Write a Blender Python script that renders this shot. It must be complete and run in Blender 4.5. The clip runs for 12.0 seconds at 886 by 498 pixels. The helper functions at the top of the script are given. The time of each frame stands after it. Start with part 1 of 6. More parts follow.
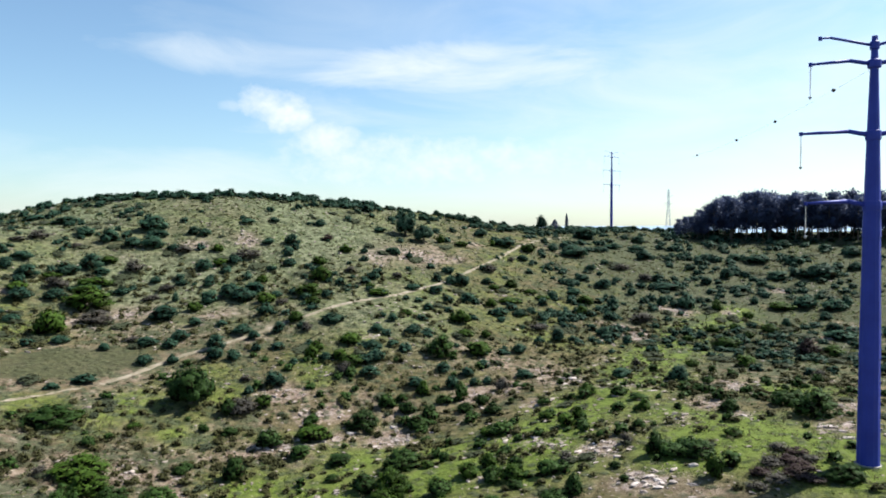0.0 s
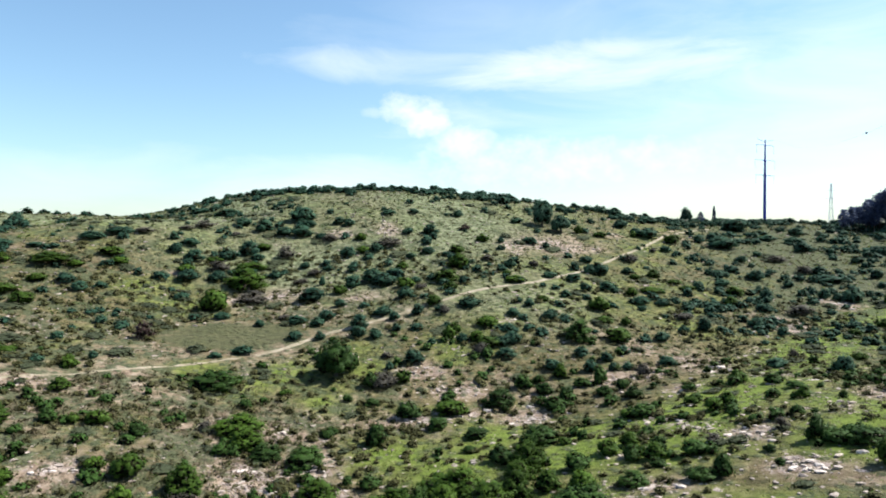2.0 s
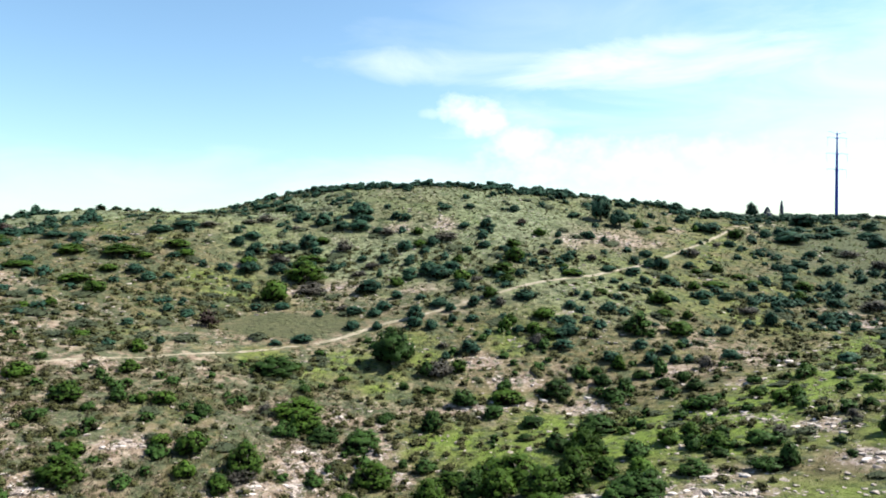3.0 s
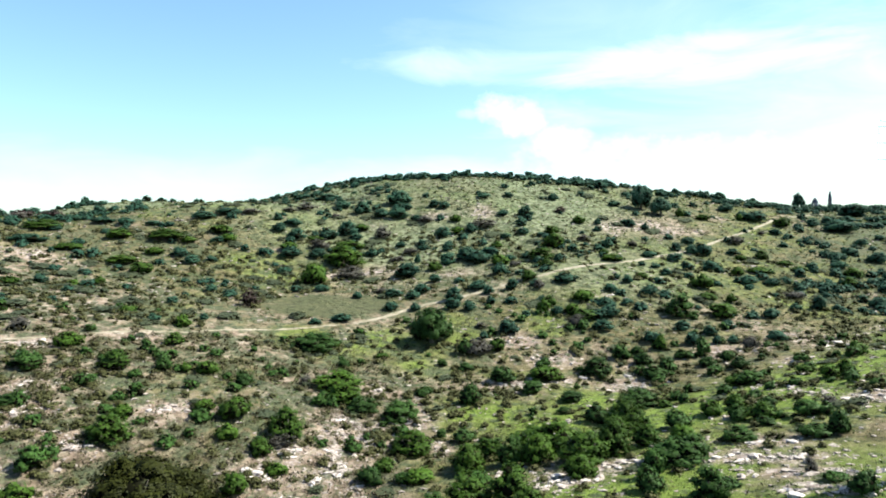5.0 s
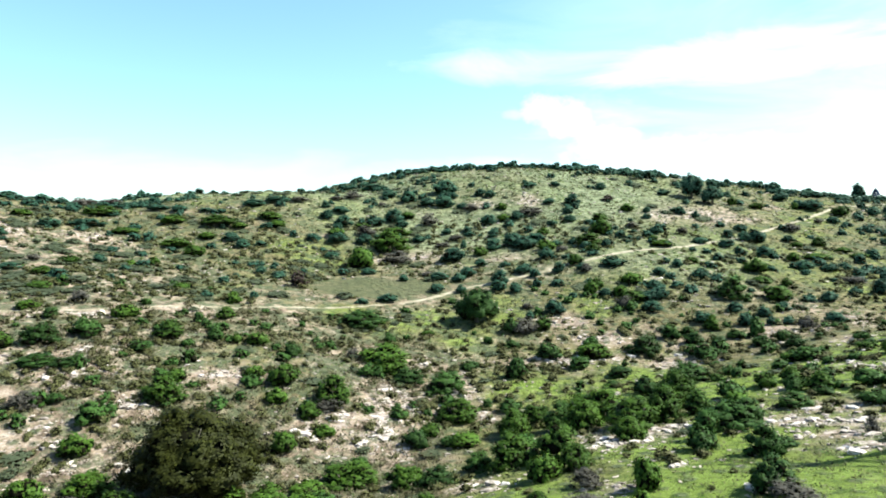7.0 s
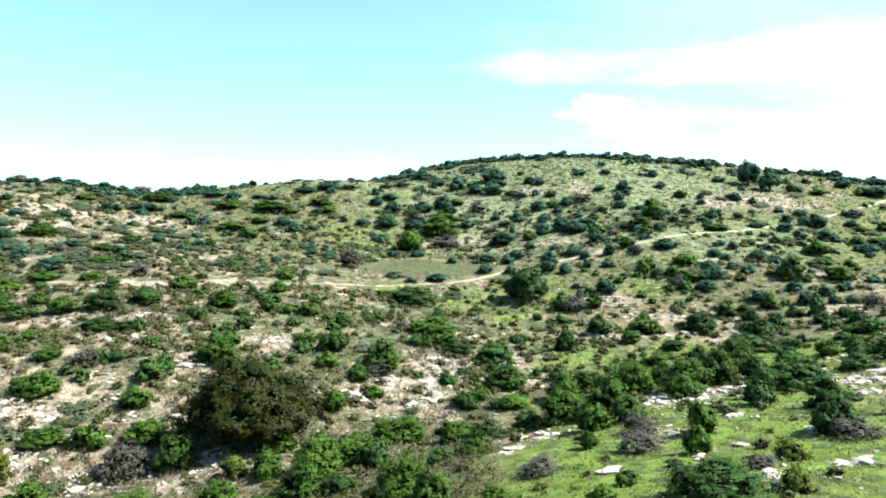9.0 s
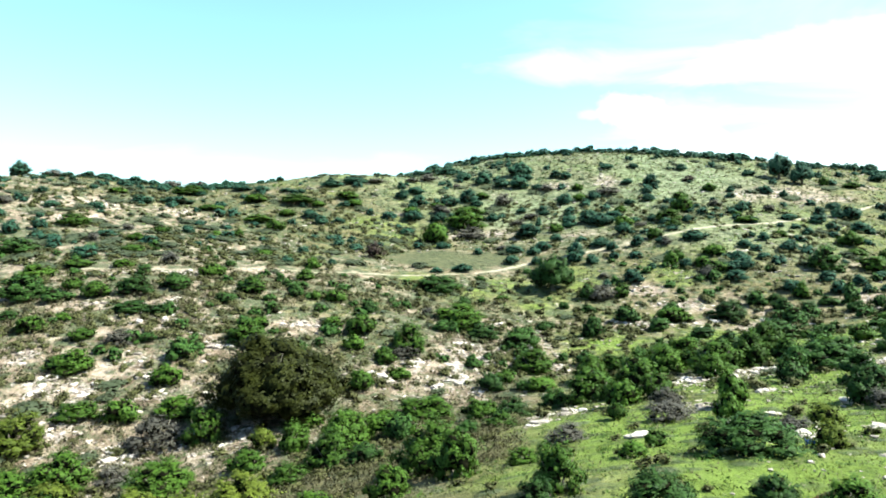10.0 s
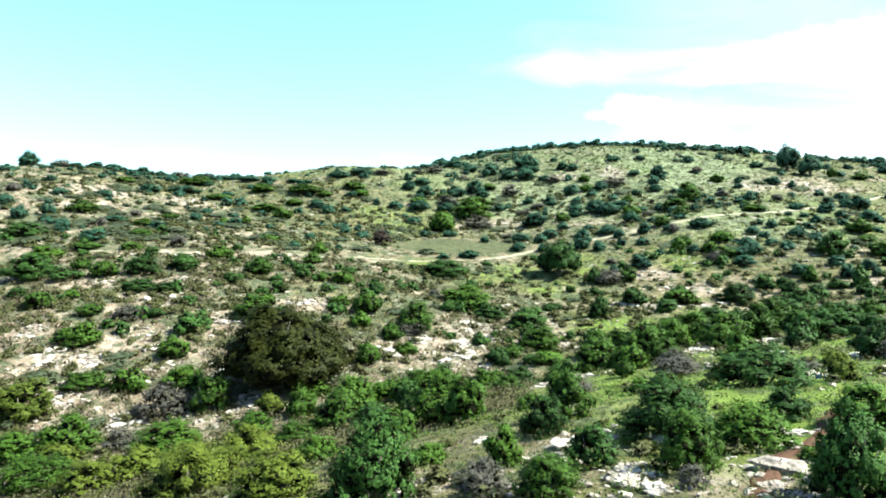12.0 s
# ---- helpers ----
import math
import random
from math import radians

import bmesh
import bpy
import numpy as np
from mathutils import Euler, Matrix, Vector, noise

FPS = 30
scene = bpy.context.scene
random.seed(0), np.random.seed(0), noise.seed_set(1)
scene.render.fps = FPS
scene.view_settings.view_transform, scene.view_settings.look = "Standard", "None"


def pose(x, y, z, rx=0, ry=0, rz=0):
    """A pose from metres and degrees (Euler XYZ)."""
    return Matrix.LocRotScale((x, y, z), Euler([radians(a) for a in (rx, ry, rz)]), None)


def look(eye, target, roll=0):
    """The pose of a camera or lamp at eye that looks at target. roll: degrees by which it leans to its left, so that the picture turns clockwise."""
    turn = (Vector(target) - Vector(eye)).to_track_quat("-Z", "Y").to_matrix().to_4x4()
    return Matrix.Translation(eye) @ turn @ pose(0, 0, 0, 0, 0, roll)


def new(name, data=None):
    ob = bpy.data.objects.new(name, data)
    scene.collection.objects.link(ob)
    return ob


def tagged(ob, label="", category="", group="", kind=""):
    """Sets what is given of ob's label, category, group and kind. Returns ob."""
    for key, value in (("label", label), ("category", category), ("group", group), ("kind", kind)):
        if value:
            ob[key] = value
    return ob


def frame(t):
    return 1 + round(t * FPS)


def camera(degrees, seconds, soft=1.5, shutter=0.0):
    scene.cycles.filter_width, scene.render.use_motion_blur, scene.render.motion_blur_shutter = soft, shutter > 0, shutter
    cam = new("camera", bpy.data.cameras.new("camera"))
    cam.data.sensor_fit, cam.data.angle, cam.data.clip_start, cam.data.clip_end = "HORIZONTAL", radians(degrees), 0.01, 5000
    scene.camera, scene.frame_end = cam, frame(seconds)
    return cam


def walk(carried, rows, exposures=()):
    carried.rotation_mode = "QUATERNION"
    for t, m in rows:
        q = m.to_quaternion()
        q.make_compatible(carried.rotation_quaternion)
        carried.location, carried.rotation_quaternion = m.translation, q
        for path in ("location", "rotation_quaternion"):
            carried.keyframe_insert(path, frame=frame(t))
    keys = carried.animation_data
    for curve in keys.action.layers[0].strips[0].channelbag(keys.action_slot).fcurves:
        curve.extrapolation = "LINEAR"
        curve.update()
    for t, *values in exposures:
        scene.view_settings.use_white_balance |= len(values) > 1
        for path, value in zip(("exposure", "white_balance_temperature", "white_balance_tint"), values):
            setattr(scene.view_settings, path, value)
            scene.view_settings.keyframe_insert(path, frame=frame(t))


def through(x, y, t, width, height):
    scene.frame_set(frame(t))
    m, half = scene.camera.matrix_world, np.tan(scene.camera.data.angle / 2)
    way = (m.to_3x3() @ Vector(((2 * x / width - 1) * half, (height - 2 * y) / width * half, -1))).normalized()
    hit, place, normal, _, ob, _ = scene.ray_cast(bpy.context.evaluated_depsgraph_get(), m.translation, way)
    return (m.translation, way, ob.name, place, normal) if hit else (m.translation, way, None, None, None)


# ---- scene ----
cam = camera(65.4, 12.0, soft=1.8)
METRES, EYE, TILT, LEAN, TURN = 16.0, 22.0, -1.5, 0.0, 0.0
ROWS = [
    (0.0, 0.0, 0.0, 0.0, 0.0, 0.0, -0.0),
    (0.5, -0.0003, 0.0011, -0.0423, 2.79, 0.05, -0.04),
    (1.0, -0.0021, 0.0001, -0.084, 5.58, 0.09, -0.08),
    (1.5, -0.0017, 0.0011, -0.1264, 8.35, 0.11, -0.1),
    (2.0, -0.0071, 0.0008, -0.1673, 11.25, 0.13, -0.15),
    (2.5, -0.0052, 0.0033, -0.2103, 14.77, 0.16, -0.21),
    (3.0, -0.0021, 0.0062, -0.2522, 15.96, 0.15, -0.24),
    (5.0, -0.0085, 0.0053, -0.4221, 19.07, 0.15, -0.35),
    (5.5, -0.0099, 0.004, -0.4652, 20.01, 0.18, -0.38),
    (6.0, -0.0101, 0.004, -0.5093, 20.94, 0.19, -0.42),
    (6.5, -0.0132, 0.0041, -0.5531, 21.87, 0.21, -0.45),
    (7.0, -0.0132, 0.0043, -0.5975, 22.82, 0.23, -0.49),
    (9.0, -0.0154, 0.0039, -0.7828, 26.83, 0.28, -0.64),
    (9.5, -0.0169, 0.0028, -0.8296, 27.87, 0.3, -0.69),
    (10.0, -0.0188, 0.0016, -0.874, 28.93, 0.32, -0.73),
    (10.5, -0.0195, 0.0016, -0.9166, 29.81, 0.35, -0.78),
    (11.0, -0.0198, 0.0021, -0.9536, 29.51, 0.34, -0.78),
    (11.5, -0.0213, 0.002, -0.9824, 29.42, 0.36, -0.81),
    (12.0, -0.0221, 0.0028, -0.9987, 29.44, 0.36, -0.82),
]
EXPOSURES = [(0.0, 1.2, 6450, 6), (2.5, 1.45, 6470, 4), (5.5, 1.78, 6400, -2), (7.0, 1.96, 6350, -5), (9.5, 2.22, 6350, -9), (12.0, 2.32, 6330, -12)]
walk(cam, [(t, pose(0, 0, EYE, TILT, LEAN, TURN) @ pose(METRES * x, METRES * y, METRES * z, 90 + pitch, roll, yaw)) for t, x, y, z, yaw, pitch, roll in ROWS], EXPOSURES)

# ---- daylight: sun high on the right, a hazy sky with thin cloud ----
SUN_AZIMUTH, SUN_HEIGHT = radians(66), radians(48)
SUN_WAY = Vector((math.sin(SUN_AZIMUTH) * math.cos(SUN_HEIGHT), math.cos(SUN_AZIMUTH) * math.cos(SUN_HEIGHT), math.sin(SUN_HEIGHT)))
sun = new("sun", bpy.data.lights.new("sun", "SUN"))
sun.data.energy, sun.data.angle, sun.data.color = 5.0, radians(0.5), (1.0, 0.95, 0.87)
sun.matrix_world = look(SUN_WAY * 300, (0, 0, 0))
SKY_STRENGTH = 0.068


def node(tree, kind, inputs=None, **settings):
    """A shader node with its settings; inputs: values, or sockets to link from."""
    made = tree.nodes.new(kind)
    for key, value in settings.items():
        setattr(made, key, value)
    for key, value in (inputs or {}).items():
        socket = made.inputs[key]
        if isinstance(value, bpy.types.NodeSocket):
            tree.links.new(value, socket)
        else:
            socket.default_value = value
    return made


def ramp(tree, factor, stops):
    """A colour ramp: stops of (position, colour)."""
    made = node(tree, "ShaderNodeValToRGB", {"Fac": factor})
    band = made.color_ramp
    while len(band.elements) < len(stops):
        band.elements.new(0.5)
    for element, (place, colour) in zip(band.elements, stops):
        element.position, element.color = place, (*colour, 1) if len(colour) == 3 else colour
    return made.outputs["Color"]


def grey(v):
    return (v, v, v)


def blend(tree, factor, a, b, how="MIX"):
    made = node(tree, "ShaderNodeMix", data_type="RGBA", blend_type=how)
    for socket, value in ((made.inputs[0], factor), (made.inputs[6], a), (made.inputs[7], b)):
        if isinstance(value, bpy.types.NodeSocket):
            tree.links.new(value, socket)
        else:
            socket.default_value = value if isinstance(value, (int, float)) else (*value, 1)
    return made.outputs[2]


def maths(tree, how, a, b=0.0, clamp=False):
    made = node(tree, "ShaderNodeMath", {0: a, 1: b}, operation=how, use_clamp=clamp)
    return made.outputs[0]


def fuzz(tree, vector, scale, detail=4.0, rough=0.55, distortion=0.0):
    return node(tree, "ShaderNodeTexNoise", {"Vector": vector, "Scale": scale, "Detail": detail, "Roughness": rough, "Distortion": distortion}).outputs["Fac"]


world = bpy.data.worlds.new("sky")
scene.world = world
world.use_nodes = True
wt = world.node_tree
wt.nodes.clear()
air = node(wt, "ShaderNodeTexSky", sky_type="NISHITA", sun_disc=False, sun_elevation=SUN_HEIGHT, sun_rotation=SUN_AZIMUTH, altitude=200, air_density=1.0, dust_density=1.0, ozone_density=1.0)
way = node(wt, "ShaderNodeSeparateXYZ", {0: node(wt, "ShaderNodeTexCoord").outputs["Generated"]})
azimuth = maths(wt, "MULTIPLY", maths(wt, "ARCTAN2", way.outputs[0], way.outputs[1]), 57.3)
height = maths(wt, "MULTIPLY", maths(wt, "ARCSINE", way.outputs[2]), 57.3)
flat = node(wt, "ShaderNodeCombineXYZ", {0: maths(wt, "MULTIPLY", azimuth, 0.06), 1: maths(wt, "MULTIPLY", height, 0.22), 2: 0.37}).outputs[0]
puffy = node(wt, "ShaderNodeCombineXYZ", {0: maths(wt, "MULTIPLY", azimuth, 0.16), 1: maths(wt, "MULTIPLY", height, 0.2), 2: 1.7}).outputs[0]
wisps, puffs = fuzz(wt, flat, 1.3, 6, 0.6, 0.6), fuzz(wt, puffy, 3.2, 6, 0.6)


def cloud(a0, e0, ra, re, ragged, amount, soft, torn_by=3.2):
    """One cloud round a direction of the sky: azimuth, height, half width and half height in degrees."""
    da = maths(wt, "POWER", maths(wt, "ABSOLUTE", maths(wt, "DIVIDE", maths(wt, "SUBTRACT", azimuth, a0), ra)), 2)
    de = maths(wt, "POWER", maths(wt, "ABSOLUTE", maths(wt, "DIVIDE", maths(wt, "SUBTRACT", height, e0), re)), 2)
    inside = maths(wt, "SUBTRACT", 1.0, maths(wt, "ADD", da, de))
    torn = maths(wt, "ADD", inside, maths(wt, "MULTIPLY", maths(wt, "SUBTRACT", ragged, 0.5), torn_by))
    return maths(wt, "MULTIPLY", maths(wt, "DIVIDE", torn, soft, True), amount)


cover = cloud(1, 13.1, 16, 2.2, wisps, 1.0, 1.4, 2.6)
for one in (cloud(-14, 13.7, 12, 1.8, wisps, 0.8, 2.2, 3.0), cloud(-14.2, 10.2, 2.5, 1.5, puffs, 0.9, 1.2, 2.2), cloud(-12.3, 9.3, 2.7, 1.8, puffs, 0.95, 1.2, 2.2), cloud(-9.8, 7.4, 3.2, 1.9, puffs, 0.9, 1.4, 2.4), cloud(-17.0, 9.8, 1.2, 0.5, puffs, 0.5, 1.8, 2.2),
            cloud(-9, 15.5, 15, 4.5, wisps, 0.3, 2.0, 2.4), cloud(0, 5.6, 16, 2.6, puffs, 0.92, 1.8, 2.8), cloud(-22, 4.0, 13, 2.8, wisps, 0.75, 1.7, 2.2), cloud(24, 8, 38, 10, wisps, 0.8, 2.4), cloud(-10, 0.0, 120, 6.6, wisps, 0.6, 2.2, 2.4), cloud(38, 22, 44, 9, wisps, 0.5, 2.4)):
    cover = maths(wt, "MAXIMUM", cover, one)
white = node(wt, "ShaderNodeRGB")
white.outputs[0].default_value = (6.6, 6.9, 7.2, 1)
clear = blend(wt, 1.0, air.outputs[0], (0.98, 1.1, 1.16), "MULTIPLY")
sky_colour = blend(wt, cover, clear, white.outputs[0])
sky_out = node(wt, "ShaderNodeBackground", {"Color": sky_colour, "Strength": SKY_STRENGTH})
end = node(wt, "ShaderNodeOutputWorld", {"Surface": sky_out.outputs[0]})

# ---- materials ----


def material(name, rough=0.8, metal=0.0):
    made = bpy.data.materials.new(name)
    made.use_nodes = True
    tree = made.node_tree
    shader = tree.nodes["Principled BSDF"]
    shader.inputs["Roughness"].default_value, shader.inputs["Metallic"].default_value = rough, metal
    return made, tree, shader


def foliage(name, dark, light, through=0.3, clumps=5.0):
    """Leaves: each leaf and each plant varies between two greens; thin enough to let some light through."""
    made, tree, shader = material(name, 0.6)
    shader.inputs["Specular IOR Level"].default_value = 0.06
    leaf = node(tree, "ShaderNodeNewGeometry").outputs["Random Per Island"]
    plant = node(tree, "ShaderNodeObjectInfo").outputs["Random"]
    clump = fuzz(tree, node(tree, "ShaderNodeTexCoord").outputs["Object"], clumps, 3, 0.6)
    mixed = maths(tree, "ADD", maths(tree, "ADD", maths(tree, "MULTIPLY", leaf, 0.16), maths(tree, "MULTIPLY", plant, 0.32)), maths(tree, "MULTIPLY", clump, 0.66))
    mixed = maths(tree, "SUBTRACT", mixed, 0.08)
    colour = ramp(tree, mixed, [(0.05, dark), (0.95, light)])
    tree.links.new(colour, shader.inputs["Base Color"])
    thin = node(tree, "ShaderNodeBsdfTranslucent", {"Color": colour})
    both = node(tree, "ShaderNodeMixShader", {0: through, 1: shader.outputs[0], 2: thin.outputs[0]})
    tree.links.new(both.outputs[0], tree.nodes["Material Output"].inputs["Surface"])
    return made


LEAF = {
    "oak": foliage("oak_leaves", (0.0041, 0.0098, 0.0042), (0.05, 0.1, 0.021), 0.1),
    "green": foliage("mastic_leaves", (0.00492, 0.0133, 0.0036), (0.068, 0.122, 0.016), 0.1),
    "olive": foliage("olive_green_leaves", (0.0138, 0.0213, 0.0045), (0.116, 0.14, 0.021), 0.15),
    "grey": foliage("grey_thorn_twigs", (0.0213, 0.0197, 0.0164), (0.102, 0.0918, 0.0804), 0.1),
    "red": foliage("reddish_bare_twigs", (0.018, 0.0115, 0.0115), (0.06, 0.038, 0.036), 0.08),
    "carob": foliage("carob_leaves", (0.00164, 0.00205, 0.00082), (0.042, 0.046, 0.008), 0.02, 7.0),
    "heath": foliage("dwarf_scrub_leaves", (0.0328, 0.041, 0.0197), (0.102, 0.098, 0.052), 0.25, 0.5),
    # leaves far off: distance haze painted in as a bluer green
    "haze_blue": foliage("haze_tinted_oak_leaves", (0.0105, 0.0279, 0.0213), (0.05, 0.109, 0.066), 0.22),
    "tuft": foliage("cushion_scrub_leaves", (0.0246, 0.0271, 0.0139), (0.096, 0.083, 0.047), 0.2, 0.5),
    "cushion": foliage("thorny_cushion_leaves", (0.0246, 0.0262, 0.0115), (0.102, 0.0984, 0.0394), 0.15, 0.4),
    "mat": foliage("low_heath_leaves", (0.0369, 0.0459, 0.0279), (0.0943, 0.107, 0.0607), 0.3, 0.5),
    "grass": foliage("spring_grass", (0.0492, 0.0697, 0.0131), (0.131, 0.156, 0.0353), 0.35, 0.3),
    # the blue in these needles is distance haze put into the colour
    "pine": foliage("haze_tinted_pine_needles", (0.032, 0.045, 0.1), (0.078, 0.102, 0.185), 0.3),
}


def bark_material():
    made, tree, shader = material("bark", 0.9)
    place = node(tree, "ShaderNodeTexCoord").outputs["Object"]
    streak = fuzz(tree, node(tree, "ShaderNodeVectorMath", {0: place, 1: (14, 14, 3)}, operation="MULTIPLY").outputs[0], 1.0, 5)
    tree.links.new(ramp(tree, streak, [(0.3, (0.041, 0.0328, 0.0246)), (0.7, (0.139, 0.115, 0.0902))]), shader.inputs["Base Color"])
    return made


BARK = bark_material()



def ground_material():
    """Spring grass, dry soil and grey dwarf scrub in patches, with stones showing through."""
    made, tree, shader = material("hillside_ground", 0.95)
    shader.inputs["Specular IOR Level"].default_value = 0.1
    place = node(tree, "ShaderNodeNewGeometry").outputs["Position"]
    small, fine = fuzz(tree, place, 0.9, 7, 0.68), fuzz(tree, place, 2.6, 6, 0.7)
    meadow = ramp(tree, small, [(0.34, (0.0295, 0.0287, 0.0131)), (0.45, (0.071, 0.06, 0.0295)), (0.55, (0.109, 0.09, 0.0467)), (0.66, (0.163, 0.131, 0.0787))])
    spring = ramp(tree, small, [(0.34, (0.03, 0.045, 0.013)), (0.48, (0.089, 0.118, 0.022)), (0.63, (0.118, 0.154, 0.033))])
    soil = ramp(tree, fuzz(tree, place, 0.7, 8, 0.72), [(0.36, (0.052, 0.037, 0.027)), (0.46, (0.148, 0.107, 0.08)), (0.56, (0.225, 0.172, 0.135)), (0.66, (0.3, 0.245, 0.207))])
    scrub = ramp(tree, fine, [(0.36, (0.0164, 0.0221, 0.0115)), (0.5, (0.0459, 0.0558, 0.0295)), (0.64, (0.0861, 0.0968, 0.0558))])
    wide, middle = fuzz(tree, place, 0.028, 4, 0.6), fuzz(tree, place, 0.16, 6, 0.7)
    lush = node(tree, "ShaderNodeAttribute", attribute_name="lush").outputs["Fac"]
    bare = node(tree, "ShaderNodeAttribute", attribute_name="bare").outputs["Fac"]
    heathy = node(tree, "ShaderNodeAttribute", attribute_name="heathy").outputs["Fac"]
    dry = maths(tree, "ADD", maths(tree, "MULTIPLY", wide, 0.5), maths(tree, "MULTIPLY", middle, 0.5))
    dry = maths(tree, "ADD", maths(tree, "ADD", dry, maths(tree, "MULTIPLY", maths(tree, "ADD", bare, node(tree, "ShaderNodeAttribute", attribute_name="parched").outputs["Fac"]), 0.22)), maths(tree, "MULTIPLY", lush, -0.2))
    soil_mask = ramp(tree, dry, [(0.49, grey(0)), (0.62, grey(1))])
    green = ramp(tree, maths(tree, "ADD", maths(tree, "MULTIPLY", lush, 0.6), fuzz(tree, place, 0.09, 5, 0.65)), [(0.54, grey(0)), (0.88, grey(1))])
    colour = blend(tree, soil_mask, blend(tree, green, meadow, spring), soil)
    # paler grey-green grass on the hill's open face
    pale = ramp(tree, small, [(0.34, (0.0533, 0.064, 0.0361)), (0.5, (0.123, 0.138, 0.082)), (0.64, (0.193, 0.205, 0.135))])
    colour = blend(tree, node(tree, "ShaderNodeAttribute", attribute_name="face").outputs["Fac"], colour, pale)
    rock = ramp(tree, fuzz(tree, place, 1.6, 7, 0.75), [(0.36, (0.0984, 0.0738, 0.0656)), (0.48, (0.213, 0.164, 0.149)), (0.6, (0.377, 0.316, 0.295))])
    rock_mask = ramp(tree, maths(tree, "ADD", maths(tree, "MULTIPLY", bare, 0.2), fuzz(tree, place, 0.9, 7, 0.75, 0.5)), [(0.66, grey(0)), (0.72, grey(1))])
    colour = blend(tree, rock_mask, colour, rock)
    tufts = node(tree, "ShaderNodeTexVoronoi", {"Vector": blend(tree, 0.06, place, node(tree, "ShaderNodeTexNoise", {"Vector": place, "Scale": 3.0}).outputs["Color"]), "Scale": 0.85, "Randomness": 1.0})
    spot = maths(tree, "MULTIPLY", ramp(tree, tufts.outputs["Distance"], [(0.22, grey(1)), (0.42, grey(0))]), ramp(tree, fuzz(tree, place, 0.21, 4, 0.6), [(0.36, grey(0)), (0.5, grey(0.85))]))
    colour = blend(tree, spot, colour, scrub)
    scrub_mask = ramp(tree, maths(tree, "ADD", maths(tree, "SUBTRACT", fuzz(tree, place, 0.33, 8, 0.75, 0.4), maths(tree, "MULTIPLY", maths(tree, "ADD", lush, bare), 0.1)), maths(tree, "MULTIPLY", heathy, 0.14)), [(0.5, grey(0)), (0.58, grey(0.85))])
    colour = blend(tree, scrub_mask, colour, scrub)
    # one even patch of low grey-olive growth beside the track
    even = ramp(tree, fuzz(tree, place, 1.3, 6, 0.65), [(0.36, (0.0328, 0.0361, 0.018)), (0.62, (0.0697, 0.0705, 0.0361))])
    colour = blend(tree, node(tree, "ShaderNodeAttribute", attribute_name="even").outputs["Fac"], colour, even)
    tree.links.new(colour, shader.inputs["Base Color"])
    bump = node(tree, "ShaderNodeBump", {"Strength": 0.8, "Distance": 0.25, "Height": maths(tree, "ADD", fuzz(tree, place, 3.0, 6, 0.75), spot)})
    tree.links.new(bump.outputs[0], shader.inputs["Normal"])
    return made


def dirt_material():
    made, tree, shader = material("pale_dirt", 0.95)
    place = node(tree, "ShaderNodeNewGeometry").outputs["Position"]
    tree.links.new(ramp(tree, fuzz(tree, place, 0.8, 6, 0.7), [(0.36, (0.107, 0.0943, 0.0533)), (0.5, (0.184, 0.152, 0.111)), (0.66, (0.262, 0.221, 0.176))]), shader.inputs["Base Color"])
    return made


def steel_material():
    made, tree, shader = material("blue_steel", 0.6, 0.0)
    place = node(tree, "ShaderNodeTexCoord").outputs["Object"]
    tree.links.new(ramp(tree, fuzz(tree, place, 0.6, 5), [(0.3, (0.008, 0.02, 0.235)), (0.7, (0.017, 0.036, 0.32))]), shader.inputs["Base Color"])
    return made


def stone_material():
    made, tree, shader = material("pale_limestone", 0.9)
    place = node(tree, "ShaderNodeNewGeometry")
    tone = maths(tree, "ADD", maths(tree, "MULTIPLY", fuzz(tree, place.outputs["Position"], 2.2, 7, 0.7), 0.7), maths(tree, "MULTIPLY", node(tree, "ShaderNodeObjectInfo").outputs["Random"], 0.3))
    colour = ramp(tree, tone, [(0.28, (0.107, 0.082, 0.0722)), (0.44, (0.254, 0.205, 0.185)), (0.66, (0.467, 0.402, 0.377))])
    tree.links.new(colour, shader.inputs["Base Color"])
    bump = node(tree, "ShaderNodeBump", {"Strength": 0.9, "Distance": 0.08, "Height": fuzz(tree, place.outputs["Position"], 5.0, 7, 0.7)})
    tree.links.new(bump.outputs[0], shader.inputs["Normal"])
    return made


def plain(name, colour, rough=0.7, metal=0.0):
    made, tree, shader = material(name, rough, metal)
    place = node(tree, "ShaderNodeTexCoord").outputs["Object"]
    tree.links.new(ramp(tree, fuzz(tree, place, 2.0, 5), [(0.3, tuple(c * 0.8 for c in colour)), (0.7, tuple(min(1, c * 1.15) for c in colour))]), shader.inputs["Base Color"])
    return made


STONE, DARK, GLASS_GREY = stone_material(), plain("dark_marker", (0.0246, 0.0246, 0.0287)), plain("insulator_grey", (0.369, 0.377, 0.394), 0.3)
# inner twigs, near black: the shade inside a crown is put into their colour
TWIG_SHADE = plain("inner_twig_shade", (0.00738, 0.00738, 0.0041), 0.95)
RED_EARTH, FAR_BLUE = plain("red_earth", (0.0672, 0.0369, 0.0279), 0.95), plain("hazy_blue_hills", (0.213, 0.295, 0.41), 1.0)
for matt in (TWIG_SHADE, RED_EARTH):
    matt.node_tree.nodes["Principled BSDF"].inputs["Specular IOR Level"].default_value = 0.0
GROUND, DIRT, STEEL = ground_material(), dirt_material(), steel_material()

# ---- the land ----
LAND_BASE = [11.83, -1.154, 2.439]
